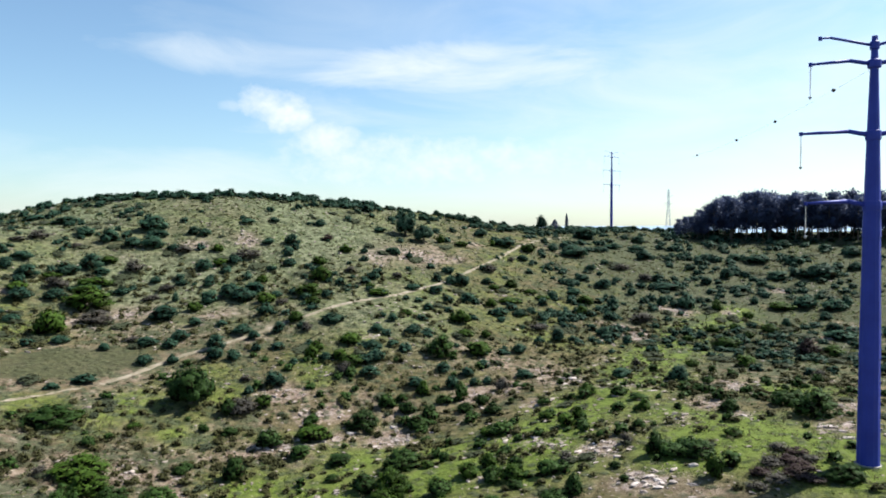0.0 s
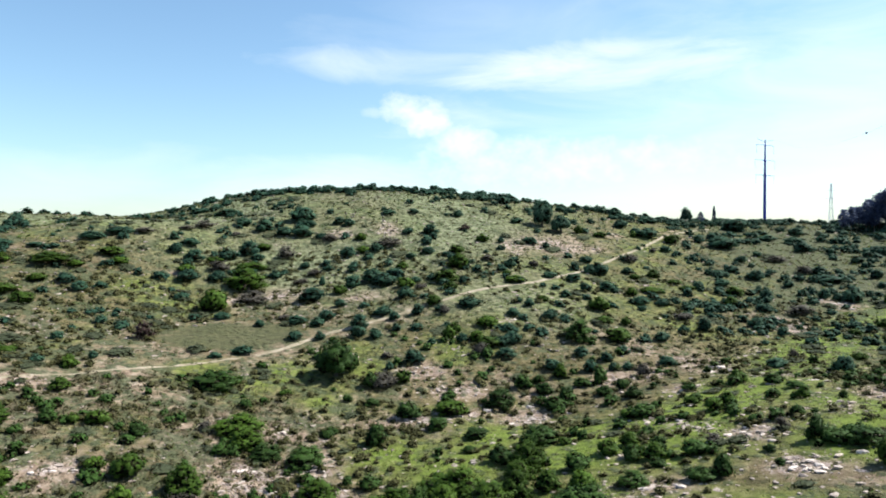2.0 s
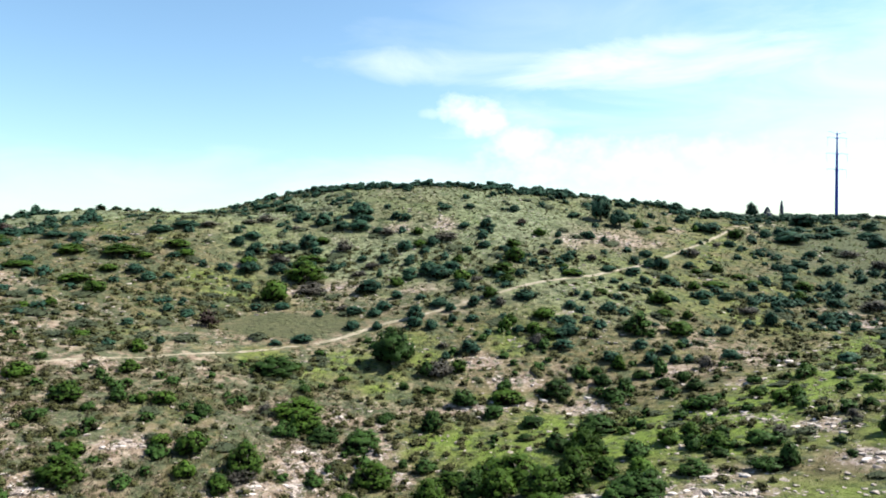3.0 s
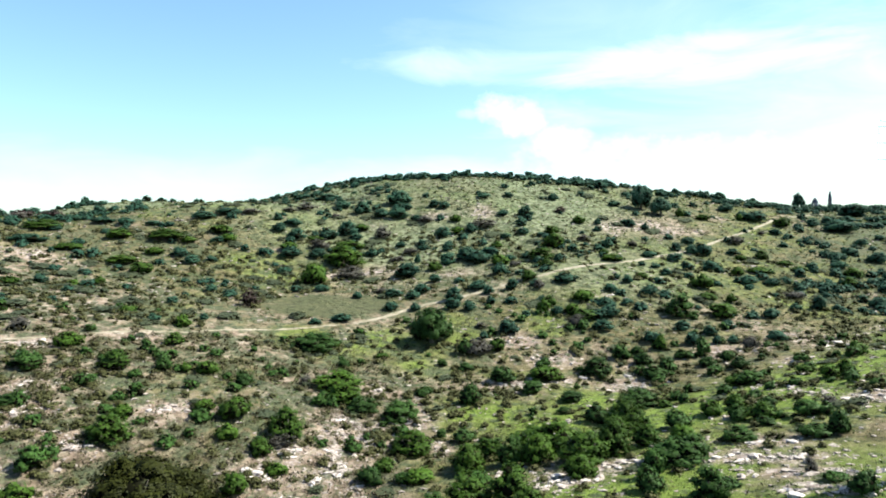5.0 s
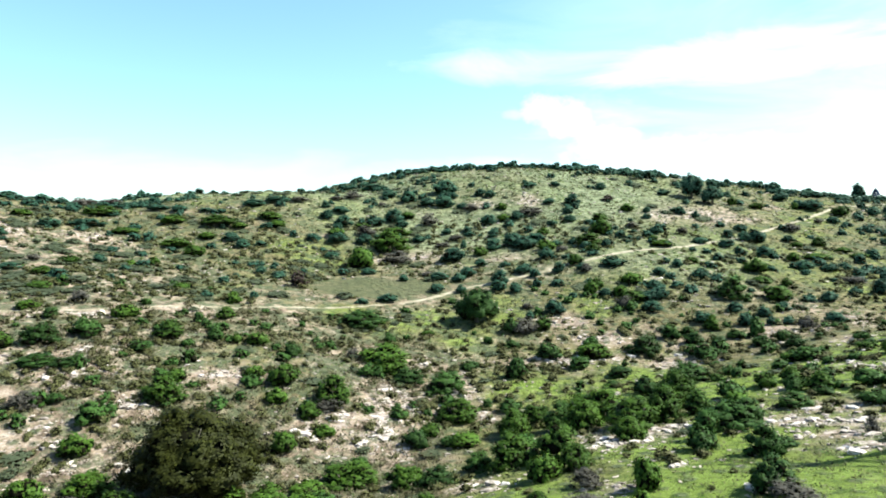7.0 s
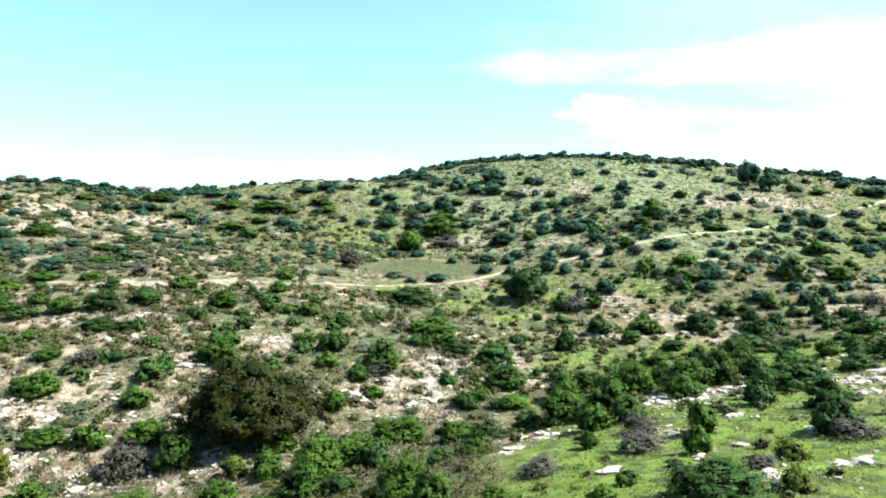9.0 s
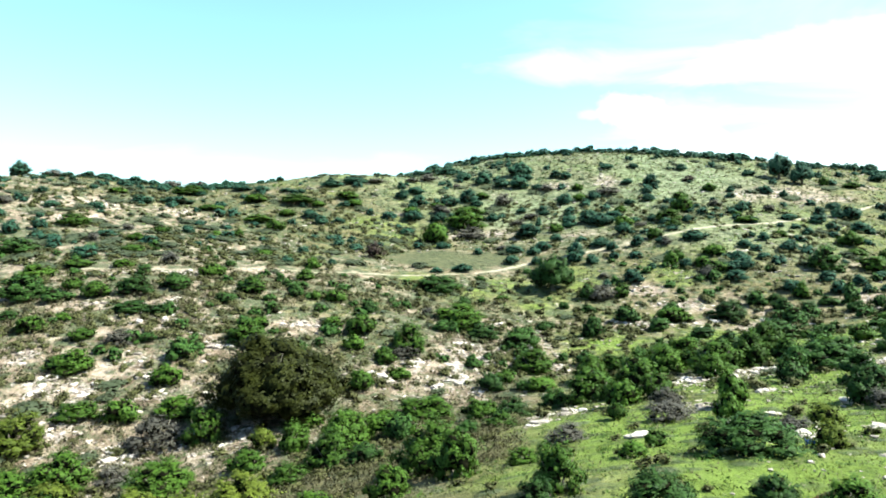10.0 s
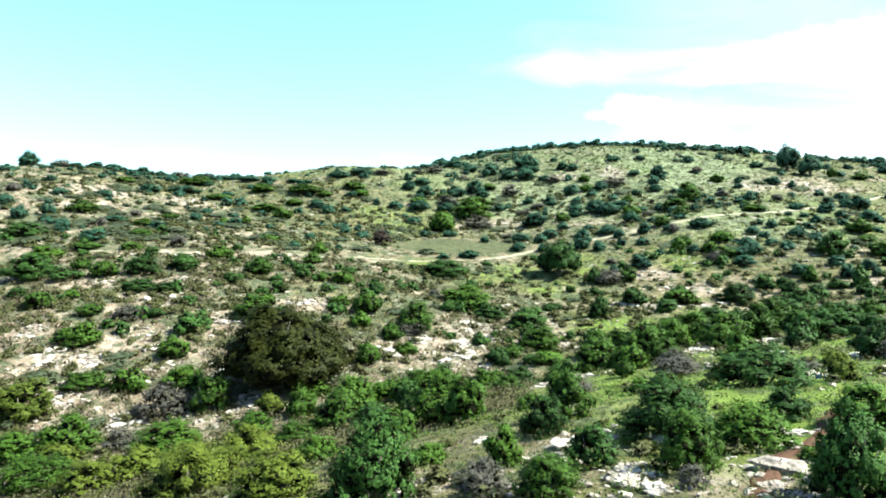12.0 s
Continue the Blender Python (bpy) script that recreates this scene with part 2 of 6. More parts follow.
# swells and hollows: x, y, radius, height
SWELLS = [
    (27, 79, 55, -7.49),
    (-46, 200, 37, 3.56),
    (28, 66, 20, 3.79),
    (-37, 11, 20, -9.76),
    (-20, 59, 24, -3.63),
    (-88, 20, 20, -7.49),
    (148, 206, 65, 7.12),
    (-32, 90, 43, -5.52),
    (69, 142, 48, -6.43),
    (-100, 188, 20, 5.89),
    (-94, 371, 99, -5.02),
    (-139, 79, 25, 4.98),
    (-148, 159, 20, 6.4),
    (28, 322, 51, -5.36),
    (-14, 111, 20, 3.27),
    (-94, 123, 20, 10.43),
    (150, 319, 20, -3.21),
    (-40, 220, 57, 6.06),
    (-72, -94, 104, -8.94),
    (64, 251, 26, 2.66),
]
SWELLS += [
    (-61, 157, 20, 3.36),
    (-86, 119, 27, -4.78),
    (-44, 203, 51, 6.28),
    (-104, 42, 20, 0.84),
    (-132, 87, 19, 2.1),
    (14, 205, 17, 0.9),
    (-172, 172, 24, 0.8),
    (-192, 152, 18, 2.2),
    (46, 246, 26, 1.4),
    (-66, 187, 16, 0.7),
    (-3, 79, 8, -1.2),
    (-5, 15, 8, 0.6),
    (-11, 15, 6, 0.5),
    (-1, 27, 7, 0.35),
    (-22.5, 40, 6, -1.7),
    (-21.5, 54, 6, -1.1),
    (-31, 41, 5, -0.5),
    (-35, 28.5, 4, -0.7),
    (-14, 47, 4, -0.5),
    (14, 97, 8, -0.8),
]


def smooth(a, b, v):
    t = np.clip((v - a) / (b - a), 0, 1)
    return t * t * (3 - 2 * t)


def lumps(x, y):
    """Small unevenness of the hillside, in metres."""
    return (0.16 * np.sin(x * 0.31 + 1.3 * np.sin(y * 0.17)) * np.sin(y * 0.27 + 0.8 * np.sin(x * 0.21))
            + 0.07 * np.sin(x * 0.93 + 2.0 * np.sin(y * 0.53)) * np.sin(y * 0.81 + 1.7 * np.sin(x * 0.47)))


def ground(x, y):
    """The height of the land."""
    x, y = np.asarray(x, float), np.asarray(y, float)
    z = LAND_BASE[0] + (LAND_BASE[1] * x + LAND_BASE[2] * y) / 100
    for cx, cy, r, h in SWELLS:
        z = z + h * np.exp(-((x - cx) ** 2 + (y - cy) ** 2) / (2 * r * r))
    far = smooth(300, 620, np.hypot(x, y - 100))
    low = -12 + 26 * np.sin(x / 520 + 1) * np.sin(y / 610 + 2) * smooth(500, 1500, np.hypot(x, y))
    return (z + lumps(x, y)) * (1 - far) + low * far


def mesh_from(name, verts, faces, materials, slots=None, smooth_shade=False):
    me = bpy.data.meshes.new(name)
    me.from_pydata(verts if isinstance(verts, list) else verts.tolist(), [], faces if isinstance(faces, list) else faces.tolist())
    for m in materials:
        me.materials.append(m)
    if slots is not None:
        me.polygons.foreach_set("material_index", np.asarray(slots, np.int32))
    if smooth_shade:
        me.polygons.foreach_set("use_smooth", np.ones(len(me.polygons), bool))
    me.update()
    return me


def leaf_mesh(name, verts, tris, out, materials, slots=None):
    """Loose leaves, shaded as the soft clumps that they belong to: out holds the way outward at each point."""
    v, f = np.asarray(verts, float), np.array(tris)
    out = out / (np.linalg.norm(out, axis=1)[:, None] + 1e-9)
    face = np.cross(v[f[:, 1]] - v[f[:, 0]], v[f[:, 2]] - v[f[:, 0]])
    wrong = (face * out[f[:, 0]]).sum(1) < 0
    f[wrong] = f[wrong][:, ::-1]
    me = bpy.data.meshes.new(name)
    me.vertices.add(len(v))
    me.vertices.foreach_set("co", v.astype(np.float32).ravel())
    me.loops.add(len(f) * 3)
    me.loops.foreach_set("vertex_index", f.astype(np.int32).ravel())
    me.polygons.add(len(f))
    me.polygons.foreach_set("loop_start", np.arange(0, len(f) * 3, 3, dtype=np.int32))
    for m in materials:
        me.materials.append(m)
    if slots is not None:
        me.polygons.foreach_set("material_index", np.asarray(slots, np.int32))
    me.update(calc_edges=True)
    me.attributes.new("custom_normal", "FLOAT_VECTOR", "POINT").data.foreach_set("vector", out.astype(np.float32).ravel())
    me.update()
    return me


def axis(fine_from, fine_to, step, reach):
    out, v, s = list(np.arange(fine_from, fine_to + step / 2, step)), fine_to, step
    low, s = fine_from, step
    before, after = [], []
    while low > -reach:
        s *= 1.25
        low -= s
        before.append(low)
    v, s = out[-1], step
    while v < reach:
        s *= 1.25
        v += s
        after.append(v)
    return np.array(before[::-1] + out + after)


# bare stony places: x, y, width, depth, turn
OUTCROPS = []
OUTCROPS += [
    (-7.9, 10.9, 0.4, 0.6, 35), (-7.4, 11.2, 0.3, 0.5, 33), (-5.2, 13.7, 1, 1.6, 20), (-3.4, 10.8, 0.2, 0.4, 17), (-3.4, 11.4, 0.6, 0.9, 16), (-3.3, 13.9, 0.3, 0.5, 13),
    (-2.7, 10.5, 0.6, 0.4, 14), (-1.5, 14, 0.5, 0.8, 6), (-1, 15.1, 0.8, 0.4, 4), (-1.1, 11, 0.6, 0.8, 5), (-1, 12.1, 1.2, 1.2, 4), (-1, 14, 0.6, 0.4, 4),
    (-53.8, 30.3, 2, 1.6, 61), (-53.7, 29.4, 3, 1.6, 61), (-48.8, 29, 3.7, 1.6, 59), (-46.6, 29.1, 4.6, 2.7, 58), (-46.5, 34.3, 2.9, 1.4, 54), (-43.9, 33.2, 1.8, 1.1, 53),
]
OUTCROPS += [
    (-43.3, 27.7, 1.7, 1.9, 57), (-42.5, 25.4, 2.5, 3, 59), (-41.2, 32, 2.2, 1.1, 52), (-38.2, 34.3, 1.7, 2.7, 48), (-36.9, 20.2, 2.8, 2.7, 61), (-37.2, 25.4, 2.3, 1.9, 56),
    (-35.7, 26.9, 4.6, 2.8, 53), (-32.2, 31, 2.3, 2, 46), (-31.2, 28.7, 1.9, 1.4, 47), (-22.5, 45.2, 1.3, 2, 27), (-14.8, 38, 1.4, 2, 21), (-13, 32.4, 0.9, 1.3, 22),
    (-12.4, 36.6, 1.4, 2.1, 19), (-7.8, 14.8, 0.2, 0.3, 27), (-6.4, 26, 0.5, 0.5, 14), (-5.3, 34.3, 1.8, 2.7, 9), (-3.4, 28.4, 0.5, 0.8, 7), (-2.8, 38.3, 0.7, 1, 4),
]
OUTCROPS += [
    (-2.1, 30.8, 0.6, 0.5, 4), (-0.7, 24.5, 0.4, 0.7, 2), (0.9, 33.9, 0.6, 1, -1), (1.4, 26.9, 0.5, 0.5, -3), (2.2, 27, 0.7, 0.5, -5), (-81.8, 46.5, 3.1, 4.3, 60),
    (-69.2, 47.8, 8.2, 2, 55), (-64.1, 53.9, 7.6, 2.8, 50), (-63.2, 54.2, 4.1, 2, 49), (-60.4, 40.5, 4.2, 1.5, 56), (-55, 46.2, 6.6, 2.4, 50), (-50.8, 41.6, 5.5, 3.5, 51),
    (-44.3, 40.3, 2, 1.6, 48), (-43.9, 40.1, 3, 1.9, 48), (-41.9, 49, 6, 2.1, 41), (-30.2, 44.9, 2.7, 4.3, 34), (-29.7, 48.3, 2.4, 3.8, 32), (-28.9, 56.8, 4.3, 3, 27),
]
OUTCROPS += [
    (-28.5, 53.9, 3.4, 3.6, 28), (-27.6, 51.3, 3, 4.6, 28), (-26, 54.6, 3.1, 4.9, 25), (-26.2, 45.9, 1.8, 2.2, 30), (-25.7, 48.7, 2.4, 3.6, 28), (-26.4, 45.3, 0.9, 1.3, 30),
    (-24.7, 59.2, 3.2, 3.2, 23), (-24.9, 55.7, 2.1, 2.2, 24), (-24, 60.1, 5, 3.6, 22), (-20.5, 56.3, 1.5, 2.5, 20), (-19.1, 54.3, 1, 1.5, 19), (-8.3, 45.3, 2.3, 2.6, 10),
    (-7.1, 43.8, 3.9, 3.1, 9), (-5.9, 47.6, 3.6, 2.8, 7), (-4, 48.5, 3.8, 2.6, 5), (3.2, 47.8, 4, 2.3, -4), (3.7, 59.6, 3.1, 1.1, -4), (4.8, 51.5, 5.3, 1.8, -5),
]
OUTCROPS += [
    (5.8, 47.5, 7.4, 2.1, -7), (6.8, 44, 8.4, 2.4, -9), (7.7, 41, 6.5, 2.1, -11), (15.9, 52.6, 5.7, 4.1, -17), (33.8, 58.9, 3.4, 4.4, -30), (-111.7, 67.4, 6.4, 4.7, 59),
    (-107.4, 73.5, 6.4, 8.9, 56), (-98.3, 64.4, 7.7, 4, 57), (-58.3, 61.9, 4.2, 2.1, 43), (-57.6, 62, 2.8, 1.5, 43), (-36.4, 65.4, 1.9, 1.6, 29), (-32.2, 61, 1.8, 1.6, 28),
    (-30.7, 64.7, 3.7, 2.7, 25), (-25.4, 65.1, 1.2, 1.9, 21), (-17.1, 72.8, 7.1, 3.3, 13), (-12.1, 76.1, 3.3, 2.5, 9), (-6.1, 75.4, 3.8, 3.8, 5), (-5.3, 76.5, 3.9, 6.3, 4),
]
OUTCROPS += [
    (-4.7, 81.2, 1.3, 1.5, 3), (8.2, 67.8, 3.5, 2.7, -7), (9.6, 65.1, 3.3, 1.8, -8), (11.6, 80.2, 3.4, 2.9, -8), (13.8, 61.1, 4.2, 3.9, -13), (14.3, 60.7, 3.4, 5.5, -13),
    (22.3, 65, 2.3, 3.7, -19), (27, 70.4, 2.5, 4.1, -21), (28.3, 65.3, 1.8, 2.6, -23), (33.8, 79.5, 3.6, 5.8, -23), (39.3, 66.7, 2.6, 4.2, -31), (-97.7, 81.8, 6.3, 6.2, 50),
    (-20.1, 86.1, 6.7, 3.6, 13), (-15.7, 80.9, 3.4, 3.4, 11), (-13.8, 82.1, 4.3, 3.3, 10), (4, 87.3, 2.3, 3.5, -3), (7.8, 98.5, 2.5, 3.9, -5), (8.5, 88.8, 3, 4.8, -5),
]
OUTCROPS += [
    (13.4, 95.2, 3.2, 5.1, -8), (16.3, 91.5, 5.5, 8.7, -10), (20, 85.3, 3, 4.2, -13), (23.4, 82, 3.6, 5.7, -16), (-69.8, 111.3, 2.6, 2.1, 32), (-56, 105.8, 3, 4.7, 28),
    (-51.6, 110.5, 6, 3.6, 25), (-48.9, 111.5, 4, 3.1, 24), (-37.1, 111.7, 3.9, 2.3, 18), (-10.6, 103.8, 2.6, 1.8, 6), (24.8, 101.8, 4.4, 4.5, -14), (33.5, 117.7, 6.1, 9.7, -16),
    (62.4, 114, 6.4, 3.3, -29), (32, 123.2, 6.3, 5.4, -15), (46.4, 135.9, 5.9, 5.6, -19), (55.9, 134.5, 3.6, 4.6, -23), (70.6, 120, 4.6, 7.1, -30), (-50.6, 142.5, 6.2, 3.3, 20),
]
OUTCROPS += [
    (-41.8, 148.2, 5, 8.1, 16), (-14, 149.5, 6.1, 9.8, 5), (-5.6, 155, 15.2, 11.6, 2), (3.4, 157.6, 2.6, 3, -1), (73.7, 150.7, 5.5, 4.3, -26), (7.9, 173.3, 2, 3.2, -3),
]

# lush grass: x, y, radius, strength
LUSH = [(-10, 62, 8, 0.6), (0, 66, 8, 0.6), (8, 60, 7, 0.7), (33, 52, 7, 1.0), (25, 60, 6, 0.8), (0, 34, 8, 1.0), (6, 28, 8, 1.0), (-4, 24, 6, 1.0), (10, 40, 8, 0.9), (-30, 90, 5, 0.5), (2, 48, 7, 0.8), (-45, 60, 5, 0.3), (0, 17, 5, 1.0), (4, 20, 6, 1.0),
        (-9.6, 33.6, 5, 0.8), (-12.4, 43, 5, 0.5), (-15, 53, 6, 0.4), (19.7, 57.4, 6, 0.8), (29.6, 49.4, 5, 1.0), (29.6, 56.4, 5, 0.9), (-7, 26, 4, 0.8), (-8, 20, 3, 0.7)]
LUSH += [(27, 61, 6, 0.8), (40, 77, 7, 0.7), (22, 68, 6, 0.7), (53, 108, 9, 0.6), (-46, 77, 5, 0.7), (-39, 75, 6, 0.5), (-37, 81, 6, 0.6), (-30, 75, 5, 0.42), (-26, 84, 5, 0.5), (-18, 95, 6, 0.5), (-12, 102, 6, 0.5), (6, 120, 7, 0.4), (18, 112, 7, 0.5),
         (-18, 64, 6, 0.7), (-14, 73, 5, 0.6), (-9, 69, 5, 0.7), (-1, 43.5, 5, 0.9), (-6, 42, 4, 0.7), (1.7, 30, 5, 1.0), (-5.7, 27.5, 5, 0.9), (-19.5, 63, 5, 0.6), (-62, 100, 8, 0.4), (-70, 104, 8, 0.35)]
# the green floor of the little valley
VALLEY = [(-1.2, 61.4), (3.9, 62.7), (8.5, 66.3), (13.2, 71), (19.9, 81.7), (30.2, 100.4), (39.2, 114.7), (49.5, 126.7), (59.8, 138.5)]
for (ax, ay), (bx, by) in zip(VALLEY, VALLEY[1:]):
    for k in range(3):
        LUSH.append((ax + (bx - ax) * k / 3, ay + (by - ay) * k / 3, 4.5 + 0.02 * ay, 1.0))
# heath with neither grass nor stones
HEATH = [(-52, 90, 9), (-46, 92, 6)]


def even_patch(x, y):
    """How far a place lies in the long even patch of low growth beside the track: 1 inside, 0 outside."""
    c, s = math.cos(radians(33)), math.sin(radians(33))
    u, v = (x + 49) * c + (y - 90.5) * s, -(x + 49) * s + (y - 90.5) * c
    return 1 - smooth(0.75, 1.05, np.hypot(u / 11, v / 6.5) + 0.06 * np.sin(x * 1.1) * np.sin(y * 1.3))


def build_ground():
    xs, ys = axis(-190, 170, 1.5, 4200), axis(-20, 270, 1.5, 4200)
    gx, gy = np.meshgrid(xs, ys)
    verts = np.stack([gx, gy, ground(gx, gy)], -1).reshape(-1, 3)
    n, m = len(xs), len(ys)
    i = (np.arange(m - 1)[:, None] * n + np.arange(n - 1)[None]).reshape(-1)
    faces = np.stack([i, i + 1, i + n + 1, i + n], -1)
    me = mesh_from("ground", verts, faces, [GROUND], smooth_shade=True)
    px, py = verts[:, 0], verts[:, 1]
    lush, bare = np.zeros(len(verts)), np.zeros(len(verts))
    for x, y, r, much in LUSH:
        lush = np.maximum(lush, much * np.exp(-((px - x) ** 2 + (py - y) ** 2) / (r * r)))
    for x, y, w, d, turn in OUTCROPS:
        c, s = math.cos(radians(turn)), math.sin(radians(turn))
        u, v = (px - x) * c + (py - y) * s, -(px - x) * s + (py - y) * c
        bare = np.maximum(bare, np.exp(-((u / (0.55 * w + 0.6)) ** 2 + (v / (0.55 * d + 0.6)) ** 2)))
    heathy = np.maximum.reduce([0.28 * smooth(100, 140, py - 0.25 * px), 1.1 * smooth(12, 50, px) * smooth(75, 110, py), 2.4 * smooth(28, 65, px) * smooth(118, 165, py)]) * (1 - 0.7 * bare)
    lush = np.maximum(lush, 0.22 * smooth(92, 125, py) * (1 - smooth(15, 50, px)) * (1 - bare))
    # the hollow on the left, thick with grey dwarf scrub
    heathy = np.maximum(heathy, 0.4 * smooth(-12, -28, px) * smooth(22, 40, py) * (1 - smooth(95, 120, py)) * (1 - 0.6 * bare))
    # the near slope is drier than the hill behind it
    face = 0.85 * smooth(88, 112, py + 0.2 * px) * (1 - smooth(-20, 12, px)) * (1 - 0.8 * bare) * (0.75 + 0.25 * np.sin(px * 0.11 + 1.7 * np.sin(py * 0.07)))
    parched = 0.45 * smooth(-8, -24, px) * (1 - smooth(66, 95, py)) * (1 - lush)
    heathy = heathy * (1 - 0.8 * face)
    for x, y, r in HEATH:
        away = 1 - np.exp(-((px - x) ** 2 + (py - y) ** 2) / (r * r))
        lush, bare, heathy = lush * away, bare * away, np.maximum(heathy * away, 0.45 * (1 - away))
    for key, values in (("lush", lush), ("bare", bare), ("heathy", heathy), ("even", 0.9 * even_patch(px, py)), ("parched", parched), ("face", face)):
        me.attributes.new(key, "FLOAT", "POINT").data.foreach_set("value", values.astype(np.float32))
    ob = new("ground", me)
    return tagged(ob, "rough Mediterranean hillside of spring grass, soil and stones", "ground", kind="structure")


build_ground()


def ribbon(name, line, width, mat, lift, label, category, wobble=0.25, seed=1):
    """A worn way along a line of plan points, lying on the land."""
    rng = np.random.default_rng(seed)
    pts = np.array(line, float)
    t = np.r_[0, np.cumsum(np.hypot(*np.diff(pts, axis=0).T))]
    s = np.arange(0, t[-1], 0.7)
    # smooth the corners of the line
    kernel = np.hanning(15) / np.hanning(15).sum()
    line_xy = np.stack([np.convolve(np.pad(np.interp(s, t, pts[:, k]), 7, mode="edge"), kernel, "valid") for k in (0, 1)], 1)
    ahead = np.gradient(line_xy, axis=0)
    ahead /= np.linalg.norm(ahead, axis=1)[:, None]
    side = np.stack([-ahead[:, 1], ahead[:, 0]], 1)
    across = 9
    verts, faces = [], []
    for i in range(len(s)):
        half_l, half_r = (width / 2 * (1 + wobble * rng.uniform(-1, 1)) for _ in range(2))
        for k in range(across):
            u = k / (across - 1)
            p = line_xy[i] + side[i] * (half_l - u * (half_l + half_r))
            rim = 0.06 if k in (0, across - 1) else 0.0
            crown = 0.025 * math.exp(-((u - 0.5) / 0.12) ** 2)
            verts.append((p[0], p[1], float(ground(p[0], p[1])) + lift + crown - rim))
    for i in range(len(s) - 1):
        for k in range(across - 1):
            a = i * across + k
            faces.append((a, a + 1, a + across + 1, a + across))
    return tagged(new(name, mesh_from(name, verts, faces, [mat], smooth_shade=True)), label, category, kind="structure")


TRACK = [(-79, 43), (-72, 49), (-66, 54), (-61, 61), (-57, 66), (-53, 71.5), (-49.5, 77), (-46, 81), (-43, 84.5), (-40.4, 88.7), (-38.1, 93.5), (-35.4, 96.8), (-32.8, 98.8), (-29.6, 101.8), (-26.5, 105.6),
         (-22.1, 110.5), (-17.6, 116.3), (-12.3, 121.6), (-6.7, 128.3), (-1.6, 135.4), (1.9, 142), (5.7, 150), (11.3, 160.5), (16.3, 171.6), (22, 184), (29, 196), (38, 208)]
ribbon("dirt_track", TRACK[8:], 0.95, DIRT, 0.03, "pale dirt vehicle track winding up the hillside", "dirt track")
ribbon("overgrown_track", TRACK[:9], 0.6, DIRT, 0.02, "faint overgrown track crossing the scrub", "dirt track", 0.7)
ribbon("footpath", [(-1.4, 9.3), (-1.4, 10.6), (-1.2, 11.8), (-0.9, 13.2), (-0.6, 14.9), (-0.3, 16.5), (0.1, 18.4)], 0.42, RED_EARTH, 0.05, "narrow red earth footpath between shrubs and slabs", "footpath", 0.75)


def part(name, me, parent, label=""):
    ob = new(name, me)
    ob.parent = parent
    return tagged(ob, label)


